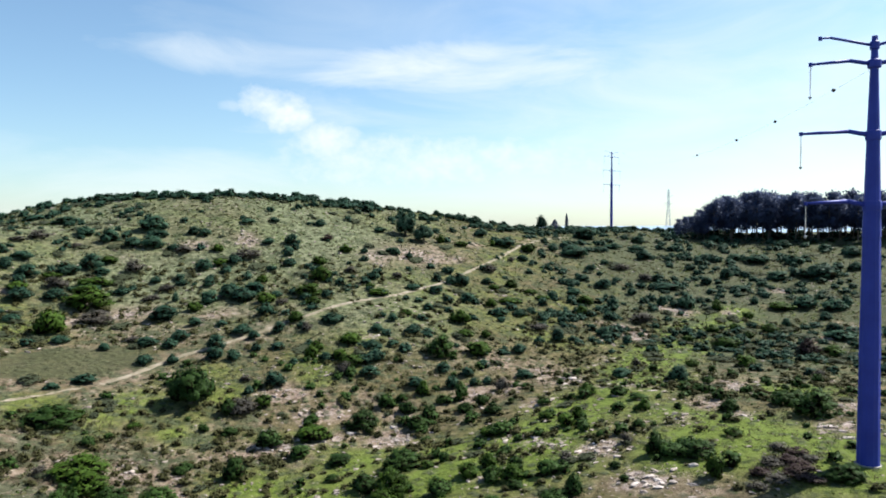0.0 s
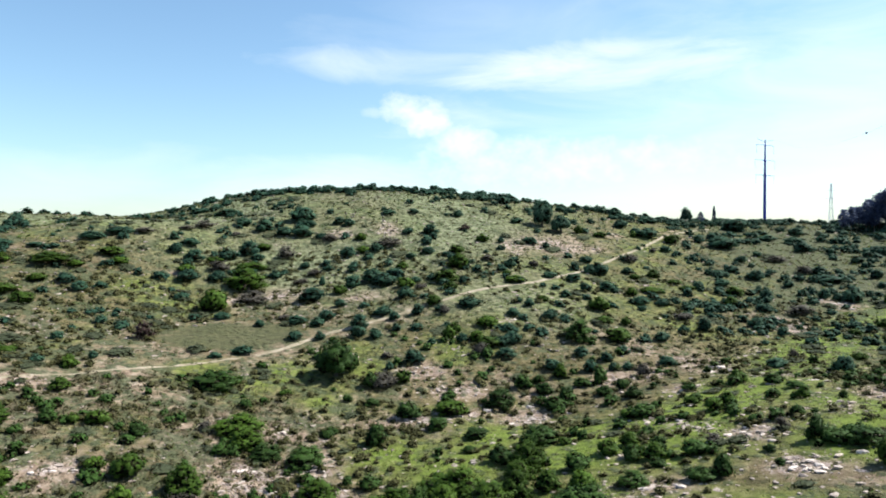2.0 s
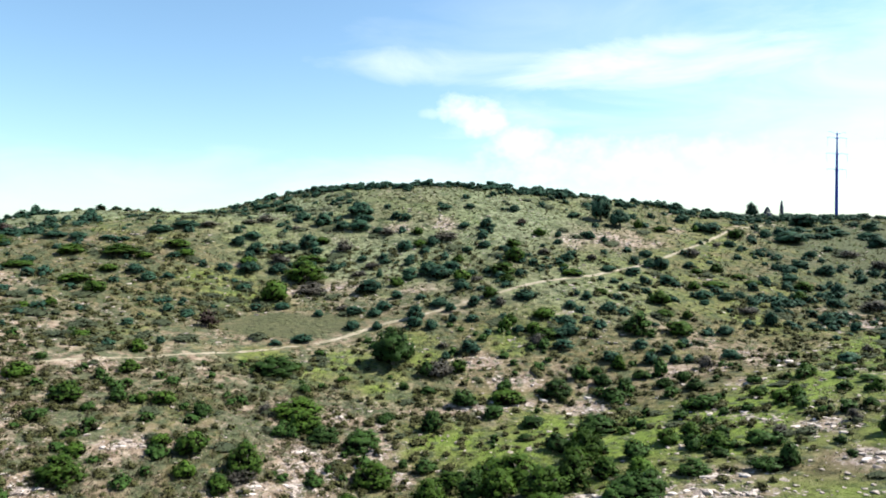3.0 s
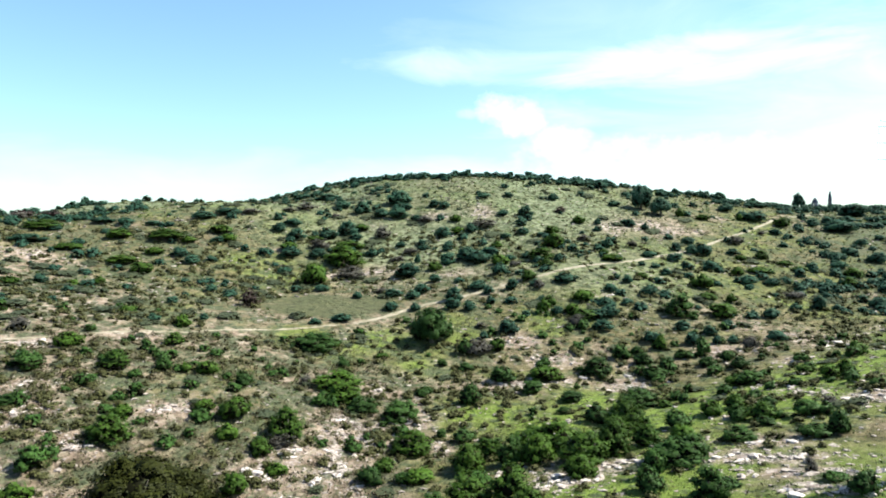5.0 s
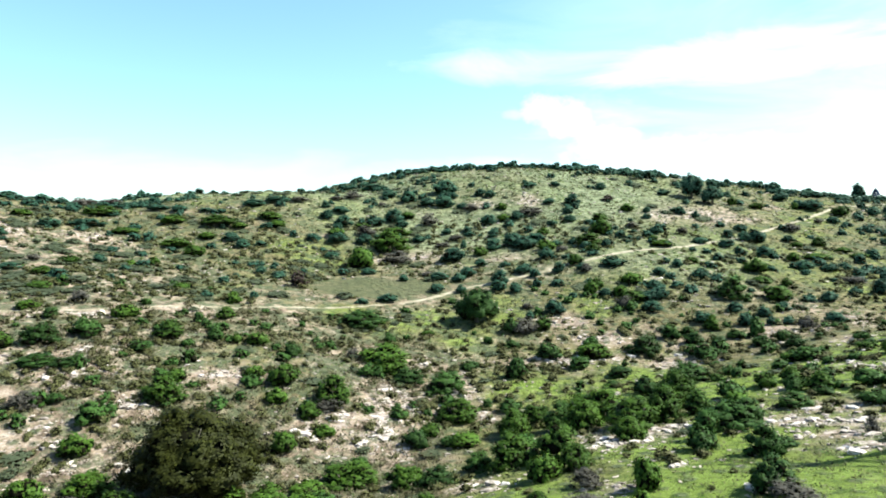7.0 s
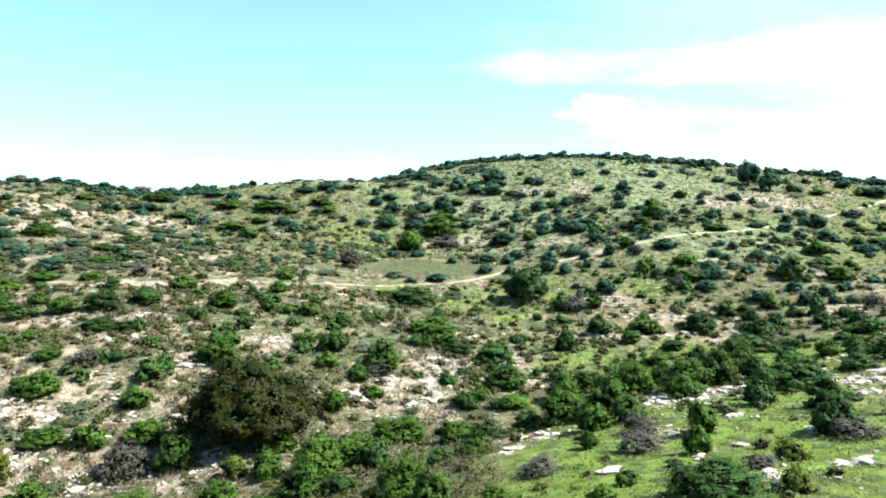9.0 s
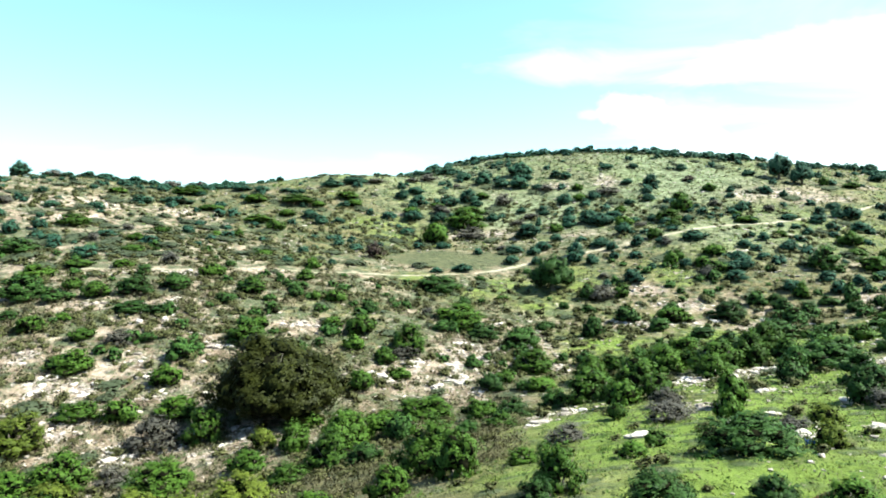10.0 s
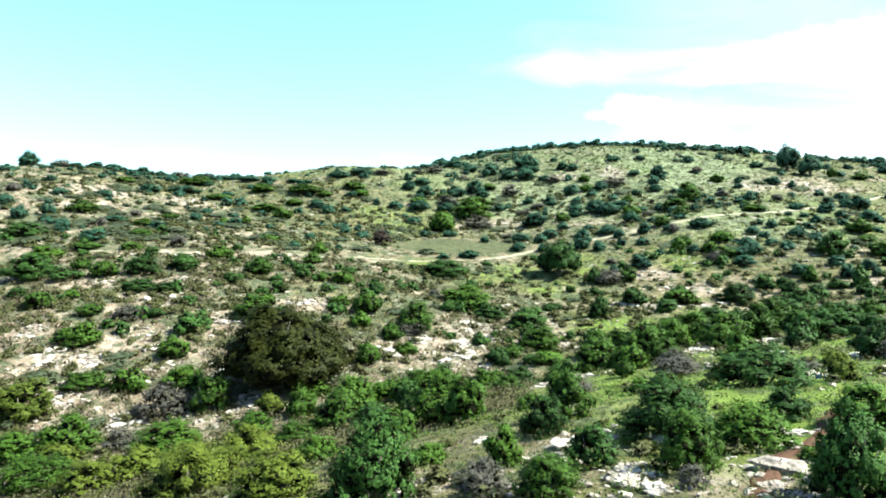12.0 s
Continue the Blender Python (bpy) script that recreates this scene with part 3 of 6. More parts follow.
def crown_mesh(seed, lobes, leaves, leaf, mat, skirt=0.5, core=0.62, sizes=(0.12, 0.25), shoots=0.06, drop=0.12):
    """A bush or tree crown, one metre wide and one high: overlapping lobes on a dome, each thick with small leaves on
    sprigs, over inner twigs painted as dark as shade.
    skirt: how far the lobes reach down (1: to the ground)."""
    rng = np.random.default_rng(seed)
    a = np.arange(lobes) * 2.39996 + rng.uniform(0, 6)
    u = (np.arange(lobes) + 0.5) / lobes
    lean = np.arccos(1 - u * (0.75 + 0.3 * skirt)) + rng.normal(0, 0.12, lobes)
    size = rng.uniform(*sizes, lobes)
    reach = (0.5 - size * 0.75) * rng.uniform(0.6, 1.2, lobes)
    centres = np.stack([np.sin(lean) * np.cos(a) * reach, np.sin(lean) * np.sin(a) * reach, 0.34 + np.cos(lean) * (0.60 - size) * rng.uniform(0.45, 1.2, lobes)], 1)
    centres[:, 2] = np.maximum(centres[:, 2] - drop * (1 - np.cos(lean)), size * 0.55)
    radii = size[:, None] * rng.uniform(0.8, 1.15, (lobes, 3))
    pick = rng.integers(0, lobes, leaves)
    way = rng.normal(size=(leaves, 3))
    way /= np.linalg.norm(way, axis=1)[:, None]
    # leaves gather on sprigs, with gaps that show the shade-coloured cores
    sprig = rng.normal(size=(lobes * 16, 3)) + (0, 0, 0.25)
    sprig /= np.linalg.norm(sprig, axis=1)[:, None]
    on_sprig = sprig[pick * 16 + rng.integers(0, 16, leaves)] + rng.normal(0, 0.17, (leaves, 3))
    way = np.where(rng.uniform(size=(leaves, 1)) < 0.82, on_sprig / np.linalg.norm(on_sprig, axis=1)[:, None], way)
    out = 1.22 - 0.55 * rng.power(1.6, leaves)
    # some shoots stand well out of the lobes
    shoot = rng.normal(size=(lobes * 3, 3)) + (0, 0, 0.9)
    shoot /= np.linalg.norm(shoot, axis=1)[:, None]
    on = rng.uniform(size=leaves) < shoots
    way[on] = shoot[pick[on] * 3 + rng.integers(0, 3, on.sum())] + rng.normal(0, 0.07, (on.sum(), 3))
    out[on] = rng.uniform(0.9, 1.75, on.sum())
    at = centres[pick] + way * radii[pick] * out[:, None]
    at[:, 2] = np.abs(at[:, 2])
    facing = way + (at - (0, 0, 0.3)) * 1.2 + rng.normal(0, 0.34, (leaves, 3))
    side = np.cross(facing, rng.normal(size=(leaves, 3)))
    side /= np.linalg.norm(side, axis=1)[:, None] + 1e-6
    up = np.cross(side, facing)
    up /= np.linalg.norm(up, axis=1)[:, None] + 1e-6
    s = 1.2 * leaf * rng.uniform(0.55, 1.45, leaves)[:, None]
    verts = np.stack([at - up * s + side * s * 0.75, at - up * s - side * s * 0.75, at + up * s * 1.2], 1).reshape(-1, 3)
    round_out = at - (0, 0, 0.25)
    round_out /= np.linalg.norm(round_out, axis=1)[:, None] + 1e-6
    unit = way / (np.linalg.norm(way, axis=1)[:, None] + 1e-6)
    out_way = np.repeat(unit * 0.75 + round_out * 0.5 + rng.normal(0, 0.16, (leaves, 3)), 3, 0)
    ball = bmesh.new()
    bmesh.ops.create_icosphere(ball, subdivisions=1, radius=1)
    co, tri = np.array([v.co[:] for v in ball.verts]), np.array([[v.index for v in f.verts] for f in ball.faces])
    ball.free()
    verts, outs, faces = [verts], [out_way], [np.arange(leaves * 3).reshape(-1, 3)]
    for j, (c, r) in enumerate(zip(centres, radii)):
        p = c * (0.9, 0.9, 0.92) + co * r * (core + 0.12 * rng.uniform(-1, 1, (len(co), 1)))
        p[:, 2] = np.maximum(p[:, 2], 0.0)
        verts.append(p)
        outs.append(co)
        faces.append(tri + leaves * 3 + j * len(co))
    return leaf_mesh("crown", np.concatenate(verts), np.concatenate(faces), np.concatenate(outs), [mat, TWIG_SHADE], np.r_[np.zeros(leaves), np.ones(lobes * len(tri))])


def stick(verts, faces, a, b, ra, rb, sides=6):
    a, b = Vector(a), Vector(b)
    turn = (b - a).to_track_quat("Z", "Y")
    base = len(verts)
    for end, r in ((a, ra), (b, rb)):
        for k in range(sides):
            ang = 2 * math.pi * k / sides
            verts.append(tuple(end + turn @ Vector((r * math.cos(ang), r * math.sin(ang), 0))))
    for k in range(sides):
        faces.append((base + k, base + (k + 1) % sides, base + sides + (k + 1) % sides, base + sides + k))
    faces.append(tuple(base + sides + k for k in range(sides)))
    faces.append(tuple(base + k for k in reversed(range(sides))))


def stems_mesh(seed, count=5, thick=0.02):
    rng = random.Random(seed)
    verts, faces = [], []
    for k in range(count):
        a = 2 * math.pi * (k + rng.uniform(-0.3, 0.3)) / count
        low = (0.04 * math.cos(a), 0.04 * math.sin(a), -0.04)
        bend = (0.12 * math.cos(a), 0.12 * math.sin(a), 0.25)
        tip = (0.28 * math.cos(a + 0.3), 0.28 * math.sin(a + 0.3), rng.uniform(0.5, 0.72))
        stick(verts, faces, low, bend, thick, thick * 0.7)
        stick(verts, faces, bend, tip, thick * 0.7, thick * 0.3)
    return mesh_from("woody_base", verts, faces, [BARK], smooth_shade=True)


KINDS = {
    "oak": ("evergreen_oak_shrub", "dark green rounded evergreen shrub on the stony slope", "shrub"),
    "green": ("mastic_shrub", "fresh green dense mastic shrub on grassy slope", "shrub"),
    "olive": ("broom_shrub", "low yellowish olive-green spreading shrub on the slope", "shrub"),
    "grey": ("thorn_shrub", "grey-brown twiggy half-bare thorn shrub among stones", "shrub"),
    "red": ("reddish_shrub", "dark reddish-brown shrub without green leaves", "shrub"),
}
# leaves and leaf length of a crown one metre wide, by how near the camera comes
DETAIL = {"far": (1500, 0.036, 11, (0.18, 0.29)), "mid": (5500, 0.0185, 24, (0.11, 0.20)), "close": (13000, 0.0116, 38, (0.10, 0.18)), "near": (24000, 0.0076, 56, (0.08, 0.16)), "nearest": (40000, 0.0054, 76, (0.07, 0.14))}
CROWNS, STEMS = {}, [stems_mesh(k) for k in range(3)]


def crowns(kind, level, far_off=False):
    """The crown meshes of a kind; far_off: the hill's oaks, with distance haze put into their leaf colour."""
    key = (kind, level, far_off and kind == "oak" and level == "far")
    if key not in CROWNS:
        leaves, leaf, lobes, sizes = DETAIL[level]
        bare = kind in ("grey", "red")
        CROWNS[key] = [crown_mesh(100 * sorted(KINDS).index(kind) + 10 * sorted(DETAIL).index(level) + k, lobes, int(leaves * (0.7 if bare else 1)), leaf * (0.8 if bare else 1), LEAF["haze_blue" if key[2] else kind],
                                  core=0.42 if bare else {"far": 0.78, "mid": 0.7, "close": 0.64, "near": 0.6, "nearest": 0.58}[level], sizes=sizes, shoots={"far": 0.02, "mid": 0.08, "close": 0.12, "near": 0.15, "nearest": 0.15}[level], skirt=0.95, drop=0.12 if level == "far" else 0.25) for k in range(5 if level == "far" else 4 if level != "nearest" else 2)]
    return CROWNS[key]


shuffle = random.Random(11)


def plant(kind, rows):
    """Shrubs of one kind: x, y, width and height of each."""
    name, label, category = KINDS[kind]
    for x, y, w, h in rows:
        away = math.hypot(x, y)
        level = next((k for k in DETAIL if DETAIL[k][1] * w / away < 0.0018), "nearest")
        z = float(ground(x, y))
        ob = new(name)
        ob.empty_display_size = 0.3
        size = "large" if w > 4.2 else "small" if w < 1.8 else ""
        tagged(ob, (size + " " + label).strip(), category, name.replace("_", " ") + "s on the hillside")
        ob.matrix_world = pose(x, y, z - 0.06 * h, 0, 0, shuffle.uniform(0, 360)) @ Matrix.Diagonal((w * shuffle.uniform(0.95, 1.1), w * shuffle.uniform(0.85, 1.1), h * 1.08, 1))
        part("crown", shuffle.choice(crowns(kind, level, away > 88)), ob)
        if level != "far" or kind in ("grey", "red"):
            part("woody_base", shuffle.choice(STEMS), ob, "brown woody stems")


plant("oak", [
    (-8.1, 10.6, 1.8, 1.9), (-6.2, 14.9, 1.2, 1), (-4.15, 11.95, 1.1, 0.85), (-3.25, 14.4, 2.1, 1.25), (-2.1, 21.5, 3.2, 1.25), (-1.2, 16.6, 1.2, 0.7),
    (-0.1, 10.6, 1.3, 1.5), (-24.8, 42.6, 1.6, 0.9), (-20.9, 32.1, 1.8, 1.8), (-19.8, 27.1, 2.1, 1.2), (-17.1, 38.9, 2.3, 1.4), (-16.6, 31.8, 1.9, 0.9),
    (-15.5, 42.3, 2.4, 1.2), (-13.7, 46.5, 2.2, 1.4), (-1.9, 42, 2, 1.7), (-1.8, 45, 1.8, 2.1), (-0.5, 47.7, 4.2, 1.8), (0.6, 48.3, 2.5, 1.7),
    (1.4, 33.4, 2.1, 1.6), (1.5, 40.9, 2.3, 1.8), (2.5, 42.8, 1.5, 0.6), (8, 42.7, 1.6, 0.6),
])
plant("oak", [
    (8.8, 40.2, 1.5, 1.4), (-56.3, 41.4, 4.1, 1), (-53.5, 42.6, 3.5, 0.8), (-48.8, 37.3, 1.6, 0.9), (-44.1, 36.6, 2.4, 1.7), (-32.8, 58.1, 1.7, 1.1),
    (-32.5, 47.6, 1.5, 1), (-28.9, 59.2, 3.4, 1.6), (-26.1, 51.8, 1.6, 1), (-25.1, 59.6, 4, 2), (-22.2, 46.8, 2.1, 1.7), (-20.2, 57.4, 0.9, 1),
    (-20, 65.6, 2.4, 2.3), (-19.8, 47.4, 1.4, 0.8), (-18, 57, 1.9, 1.2), (-12.3, 51, 2.7, 2.3), (-10.5, 69.2, 2.5, 1.1), (-10.4, 64.9, 1.8, 0.8),
    (-7.1, 61.5, 2.7, 1.7), (-3.8, 66.1, 4.2, 1.8), (-0.4, 57.7, 2.1, 1.6), (0.1, 65.9, 1.2, 1),
])
plant("oak", [
    (3.7, 51.8, 2.6, 1.1), (4.1, 58.1, 1.3, 1.1), (4.1, 59.1, 1.4, 1.3), (5.8, 56.1, 1.5, 0.8), (6.5, 60.3, 1.6, 1.4), (8.6, 52.1, 2.3, 1),
    (8.9, 57.7, 2.1, 1.5), (10, 52.5, 1.7, 1.7), (14.2, 56.3, 1, 0.6), (14.2, 53.5, 0.9, 0.5), (17.9, 57.6, 1.6, 2.1), (18.3, 64.1, 1.4, 1.1),
    (19, 56.8, 2.7, 1.1), (20.8, 55.9, 3.2, 1.3), (28.6, 48.3, 3, 1.2), (-67.5, 38.2, 5.2, 2.4), (-65.9, 50.2, 1.8, 1.2), (-64.2, 39.2, 3.2, 1.3),
    (-62.9, 34, 1.8, 1), (-62.9, 60, 1.5, 0.9), (-60.4, 44.8, 4.2, 2), (-58.5, 48.3, 3.2, 1.7),
])
plant("oak", [
    (-51.9, 48.6, 2.4, 1.2), (-49.8, 52.7, 1.5, 0.9), (-49.2, 55.8, 1.9, 1.3), (-41.9, 73, 5.8, 2.1), (-41.1, 57.7, 1.8, 1.7), (-36, 69.4, 1.7, 1.3),
    (-26.6, 76.1, 1.4, 0.9), (-25.3, 66, 1.5, 1), (-25.2, 66.9, 1.5, 0.8), (-25.1, 80.3, 2.2, 2.1), (-24.3, 85.7, 1.3, 1.1), (-23.5, 75.3, 1.8, 1),
    (-18.6, 73.1, 2.9, 1.9), (-15.2, 79.6, 1.8, 1), (-14.8, 70.7, 2.3, 1.4), (-9.3, 79.4, 4.1, 2.1), (-6.9, 84.3, 2.1, 1.8), (-5.2, 85.7, 1.5, 1.2),
    (-4.3, 83, 2.2, 1.6), (-3.6, 89.1, 2.3, 1.6), (-2.9, 78.8, 2.9, 1.7), (-1.7, 81.9, 1.8, 1.5),
])
plant("oak", [
    (0.1, 85.2, 2.1, 1.2), (1.2, 89.4, 1.8, 1.7), (2.2, 86.1, 2, 2.4), (2.7, 82, 1.8, 1.4), (3.7, 79.2, 1.4, 0.8), (4, 89.9, 1.2, 1.1),
    (4.8, 83.4, 1.8, 1.5), (5.8, 79.8, 2.1, 1.4), (6.2, 71.4, 3.2, 1.3), (8.2, 82, 1.1, 0.7), (18.5, 72.2, 1.3, 0.9), (20.1, 78.4, 2, 1.2),
    (21.4, 75.2, 2.1, 0.8), (23.7, 69.1, 0.9, 0.8), (27.9, 66.8, 1.8, 1.3), (29.1, 85.1, 2.7, 2.1), (33.6, 67.5, 2.6, 1.4), (34.4, 63.5, 4.1, 2.5),
    (38, 76.2, 0.9, 0.8), (-95.6, 52.5, 2.2, 2.1), (-89.7, 54.4, 2.7, 0.9), (-87.2, 48.2, 5.9, 1.9),
])
plant("oak", [
    (-87.2, 60.5, 3.6, 0.9), (-85.4, 51.7, 1.7, 0.9), (-77.5, 51, 3.2, 1.6), (-67.1, 86.5, 1.9, 1.3), (-66.7, 77.8, 1.8, 1.1), (-63.4, 85.8, 1.8, 1.1),
    (-61.2, 68, 1.9, 1.1), (-58, 73.4, 1.4, 1), (-47.5, 96.4, 1.7, 1.3), (-46.8, 81.9, 1.6, 0.8), (-44.4, 85.1, 2.8, 1.2), (-42.7, 99.4, 3.2, 1.3),
    (-40.2, 92.4, 2.3, 1.6), (-39.2, 98.6, 2.4, 1.5), (-38.9, 101.5, 3, 1.9), (-36.8, 93.4, 1.6, 1.3), (-32.4, 98.2, 2.7, 2.2), (-31.6, 95, 2.4, 1.8),
    (-30.3, 103.7, 3.2, 1.5), (-29, 94.9, 2.1, 1.6), (-28, 101.6, 2, 1.7), (-26.7, 97.9, 1.4, 1.4),
])
plant("oak", [
    (-24.9, 104.1, 2.2, 1.9), (-21.6, 88.2, 2.7, 2), (-20.5, 94.3, 1.5, 0.9), (-16.4, 95.5, 1.9, 1.2), (-10.5, 95.5, 2.8, 1.5), (-10.4, 99.9, 2.3, 1.4),
    (-10.2, 106, 2.2, 1.5), (-9.8, 91.9, 2.7, 1.3), (-9.4, 96.4, 2.9, 1.9), (-7.4, 101.1, 1.8, 1.1), (-4.7, 106.5, 2.6, 1.7), (-0.3, 100.4, 5.3, 3),
    (0.1, 94.2, 2.3, 1.3), (3.3, 92.7, 1.9, 1.3), (5.6, 96.1, 1.8, 1.2), (5.8, 90.2, 1.4, 1), (11, 93, 2.3, 1.6), (11.6, 104.3, 2.3, 1.7),
    (23.8, 91.7, 3.3, 1.6), (26, 106, 1.5, 0.8), (-107.2, 65.1, 2.6, 1.1), (-104.9, 55.7, 2.4, 1.5),
])
plant("oak", [
    (-104.1, 70.8, 3.2, 1.3), (-101.8, 60.1, 1.4, 0.8), (-94.8, 55.9, 2.3, 1.9), (-85.3, 72.9, 2.3, 1.2), (-82.4, 98, 3.3, 1.6), (-78.5, 96.4, 3.2, 1.7),
    (-76.7, 99, 2.1, 1.1), (-67.8, 110, 4.2, 2), (-64.6, 102.9, 2.5, 1.3), (-63.5, 112.6, 3.3, 1.8), (-54.2, 97.2, 3.1, 1.2), (-45.6, 117.2, 1.3, 1.8),
    (-44.2, 108.9, 4.6, 2.5), (-39.8, 117.2, 3.2, 2.4), (-38.6, 107.1, 2, 1.6), (-37.1, 119.8, 4.1, 2.9), (-34.2, 118.4, 4.4, 2.4), (-34, 124.2, 3.1, 1.4),
    (-29.1, 120.4, 2.3, 1.3), (-28.7, 111.3, 2.6, 2.2), (-20.3, 119.8, 1.9, 1.7), (-17.5, 108.8, 3.8, 1.6),
])
plant("oak", [
    (-9.9, 112.1, 1.4, 1), (-8.1, 110.8, 1.7, 1.6), (-2.5, 119, 2, 1.3), (4.8, 128.2, 3.3, 2), (10.1, 119.3, 1.7, 0.9), (10.2, 123, 3.6, 1.7),
    (13.9, 124.4, 2.8, 1.3), (15.3, 109.3, 1.7, 1.2), (16.2, 126.5, 2.4, 1.6), (18.6, 111, 2.1, 2.4), (22.3, 125.9, 2, 1.4), (27.3, 117, 2.5, 1.7),
    (30.1, 112.4, 1.8, 1.5), (40.8, 109.9, 1.6, 1), (48.5, 105, 1.6, 1.2), (-117.3, 79.3, 1.7, 1), (-116.7, 69.4, 2.3, 1.2), (-107.5, 94.9, 2.9, 1.3),
    (-105.7, 80.6, 4.5, 1.6), (-105.4, 104.1, 5.1, 1.3), (-104.4, 86.8, 5.8, 1.2), (-100.7, 104.9, 3.7, 1.5),
])
plant("oak", [
    (-95.4, 106.5, 2.9, 1), (-92.6, 107.5, 1.9, 1), (-89.6, 113.9, 4.9, 1.5), (-88, 119.5, 5.1, 1.3), (-80.9, 106.2, 2.7, 1.2), (-78.6, 123.1, 2, 1.8),
    (-75.4, 118.6, 3.1, 2), (-75.2, 123.3, 4.2, 1.8), (-71.2, 118, 3.5, 2.2), (-66.7, 122.1, 3.6, 2.7), (-64.4, 126.6, 4.1, 3), (-61.8, 124.7, 3.1, 1.5),
    (-60.7, 117.5, 4.1, 1.6), (-55.2, 118.6, 2.7, 1.6), (-54.2, 139, 2.6, 1.3), (-52, 124.6, 2.1, 1.2), (-47.3, 124.9, 2.3, 0.9), (-45.8, 131.8, 3.3, 2.2),
    (-42.2, 124.3, 2.3, 1.6), (-41, 135.4, 2.9, 2), (-33.4, 133.9, 2.4, 1.2), (-31.9, 142.3, 2.2, 1.3),
])
plant("oak", [
    (-30.6, 137.8, 2.9, 1.5), (-13.5, 134.2, 2.3, 2.1), (-5.8, 130.8, 2.9, 1.4), (-1.3, 130.4, 3.1, 1.6), (1, 146.1, 3, 1.8), (1.8, 138.8, 3.3, 2.2),
    (3.5, 138.9, 3.8, 2.7), (9.1, 142.3, 2.4, 1.3), (22.1, 138.8, 2.4, 1.7), (27.3, 143.8, 3.3, 1.3), (31.5, 128.1, 2.5, 1.6), (33.7, 136.2, 2.9, 2.2),
    (44.7, 140.3, 2.5, 2.1), (46.8, 139.4, 2, 1.8), (49.3, 139.3, 3.8, 3.1), (61.6, 123.4, 1.7, 2), (65.8, 113.5, 5.6, 1.6), (70.5, 126.9, 2.7, 1.5),
    (-134, 85.1, 3.3, 1.1), (-130.3, 90.7, 5.4, 1.4), (-128.5, 96, 6.8, 1.1), (-112.3, 103.6, 3.9, 1.3),
])
plant("oak", [
    (-74.8, 134.5, 1.6, 1.1), (-73.5, 141.5, 4.1, 2), (-67.3, 139.5, 3.7, 3), (-62.3, 148.5, 6, 3.4), (-62.2, 138.4, 4.1, 2.4), (-59, 145.1, 2.9, 1.7),
    (-58.6, 139.2, 4.4, 3.2), (-53.3, 147.6, 2.9, 1.9), (-51, 147.8, 2.9, 1.6), (-44.7, 157.5, 3.4, 1.4), (-39.5, 161.5, 2.6, 1.2), (-37.3, 147.5, 3.1, 1.3),
    (-32.6, 149, 3.4, 2.4), (-29.2, 164.6, 3.1, 1.8), (-17.1, 150.5, 1.8, 1.3), (-15.4, 167.7, 3.2, 1.5), (-11.8, 153.8, 2.6, 1.4), (-10.5, 152.9, 2.1, 1.9),
    (-7.5, 152.2, 1.8, 1.6), (19.2, 165.9, 3.1, 1.5), (28, 151, 3.4, 1.4), (31.4, 155.4, 3.3, 1.7),
])
plant("oak", [
    (35.1, 151, 3.5, 2.2), (39.6, 157.6, 2.2, 1.1), (40.4, 147.4, 2.4, 1.9), (49.9, 153.7, 5.5, 1.7), (49.9, 159.7, 3.4, 1.8), (60.5, 158.3, 3.2, 2.1),
    (64, 141.5, 1.9, 1.9), (65.7, 152.2, 4.3, 1.7), (71.9, 136.6, 5.3, 2.7), (75.5, 132.6, 4.7, 2.4), (77.9, 142.5, 2.5, 1.4), (78.7, 134.3, 2.1, 2.5),
    (-82.7, 151.7, 5.9, 1.8), (9.9, 183.4, 4.1, 2.3), (15.8, 177.5, 6.7, 2.5), (28.9, 181.7, 3.5, 2.3), (33.8, 178.3, 7.1, 3.5), (35.6, 166.3, 2.9, 1.5),
    (40.6, 173.3, 2.4, 1.3), (53.2, 182.3, 4.5, 2.7), (61.6, 172.2, 3.1, 1.9), (67, 163.1, 3.3, 3.1),
])
plant("oak", [
    (72, 155, 2.9, 1.2), (72.1, 164, 2.5, 1.3), (77.8, 160.4, 5.5, 2.2), (78.8, 152.2, 2.6, 1.5), (86.9, 159.1, 8, 3.2), (97.1, 162.1, 3.9, 2),
    (6.1, 205.9, 3.2, 2.5), (9.3, 202.9, 4.1, 2.5), (16.9, 198.6, 3.4, 2.1), (18.9, 199.1, 5.1, 1.8), (48.2, 195.3, 4.5, 1.8), (54.3, 194.5, 5.2, 1.8),
    (66.7, 195.6, 3.6, 1.8), (69.3, 183.4, 3.4, 1.7), (76.8, 181.6, 3.7, 2.1), (81.1, 178, 6.7, 2.4), (87.9, 172.8, 4.3, 2.7), (104.4, 175.5, 4.2, 2.5),
    (42.8, 208.3, 9, 3.7), (58.3, 205.8, 4.4, 2.2), (81.7, 207.5, 3.8, 2.8), (95.6, 194.3, 4.4, 2.3),
])
plant("oak", [
    (102.6, 185.3, 3.6, 1.9),
])
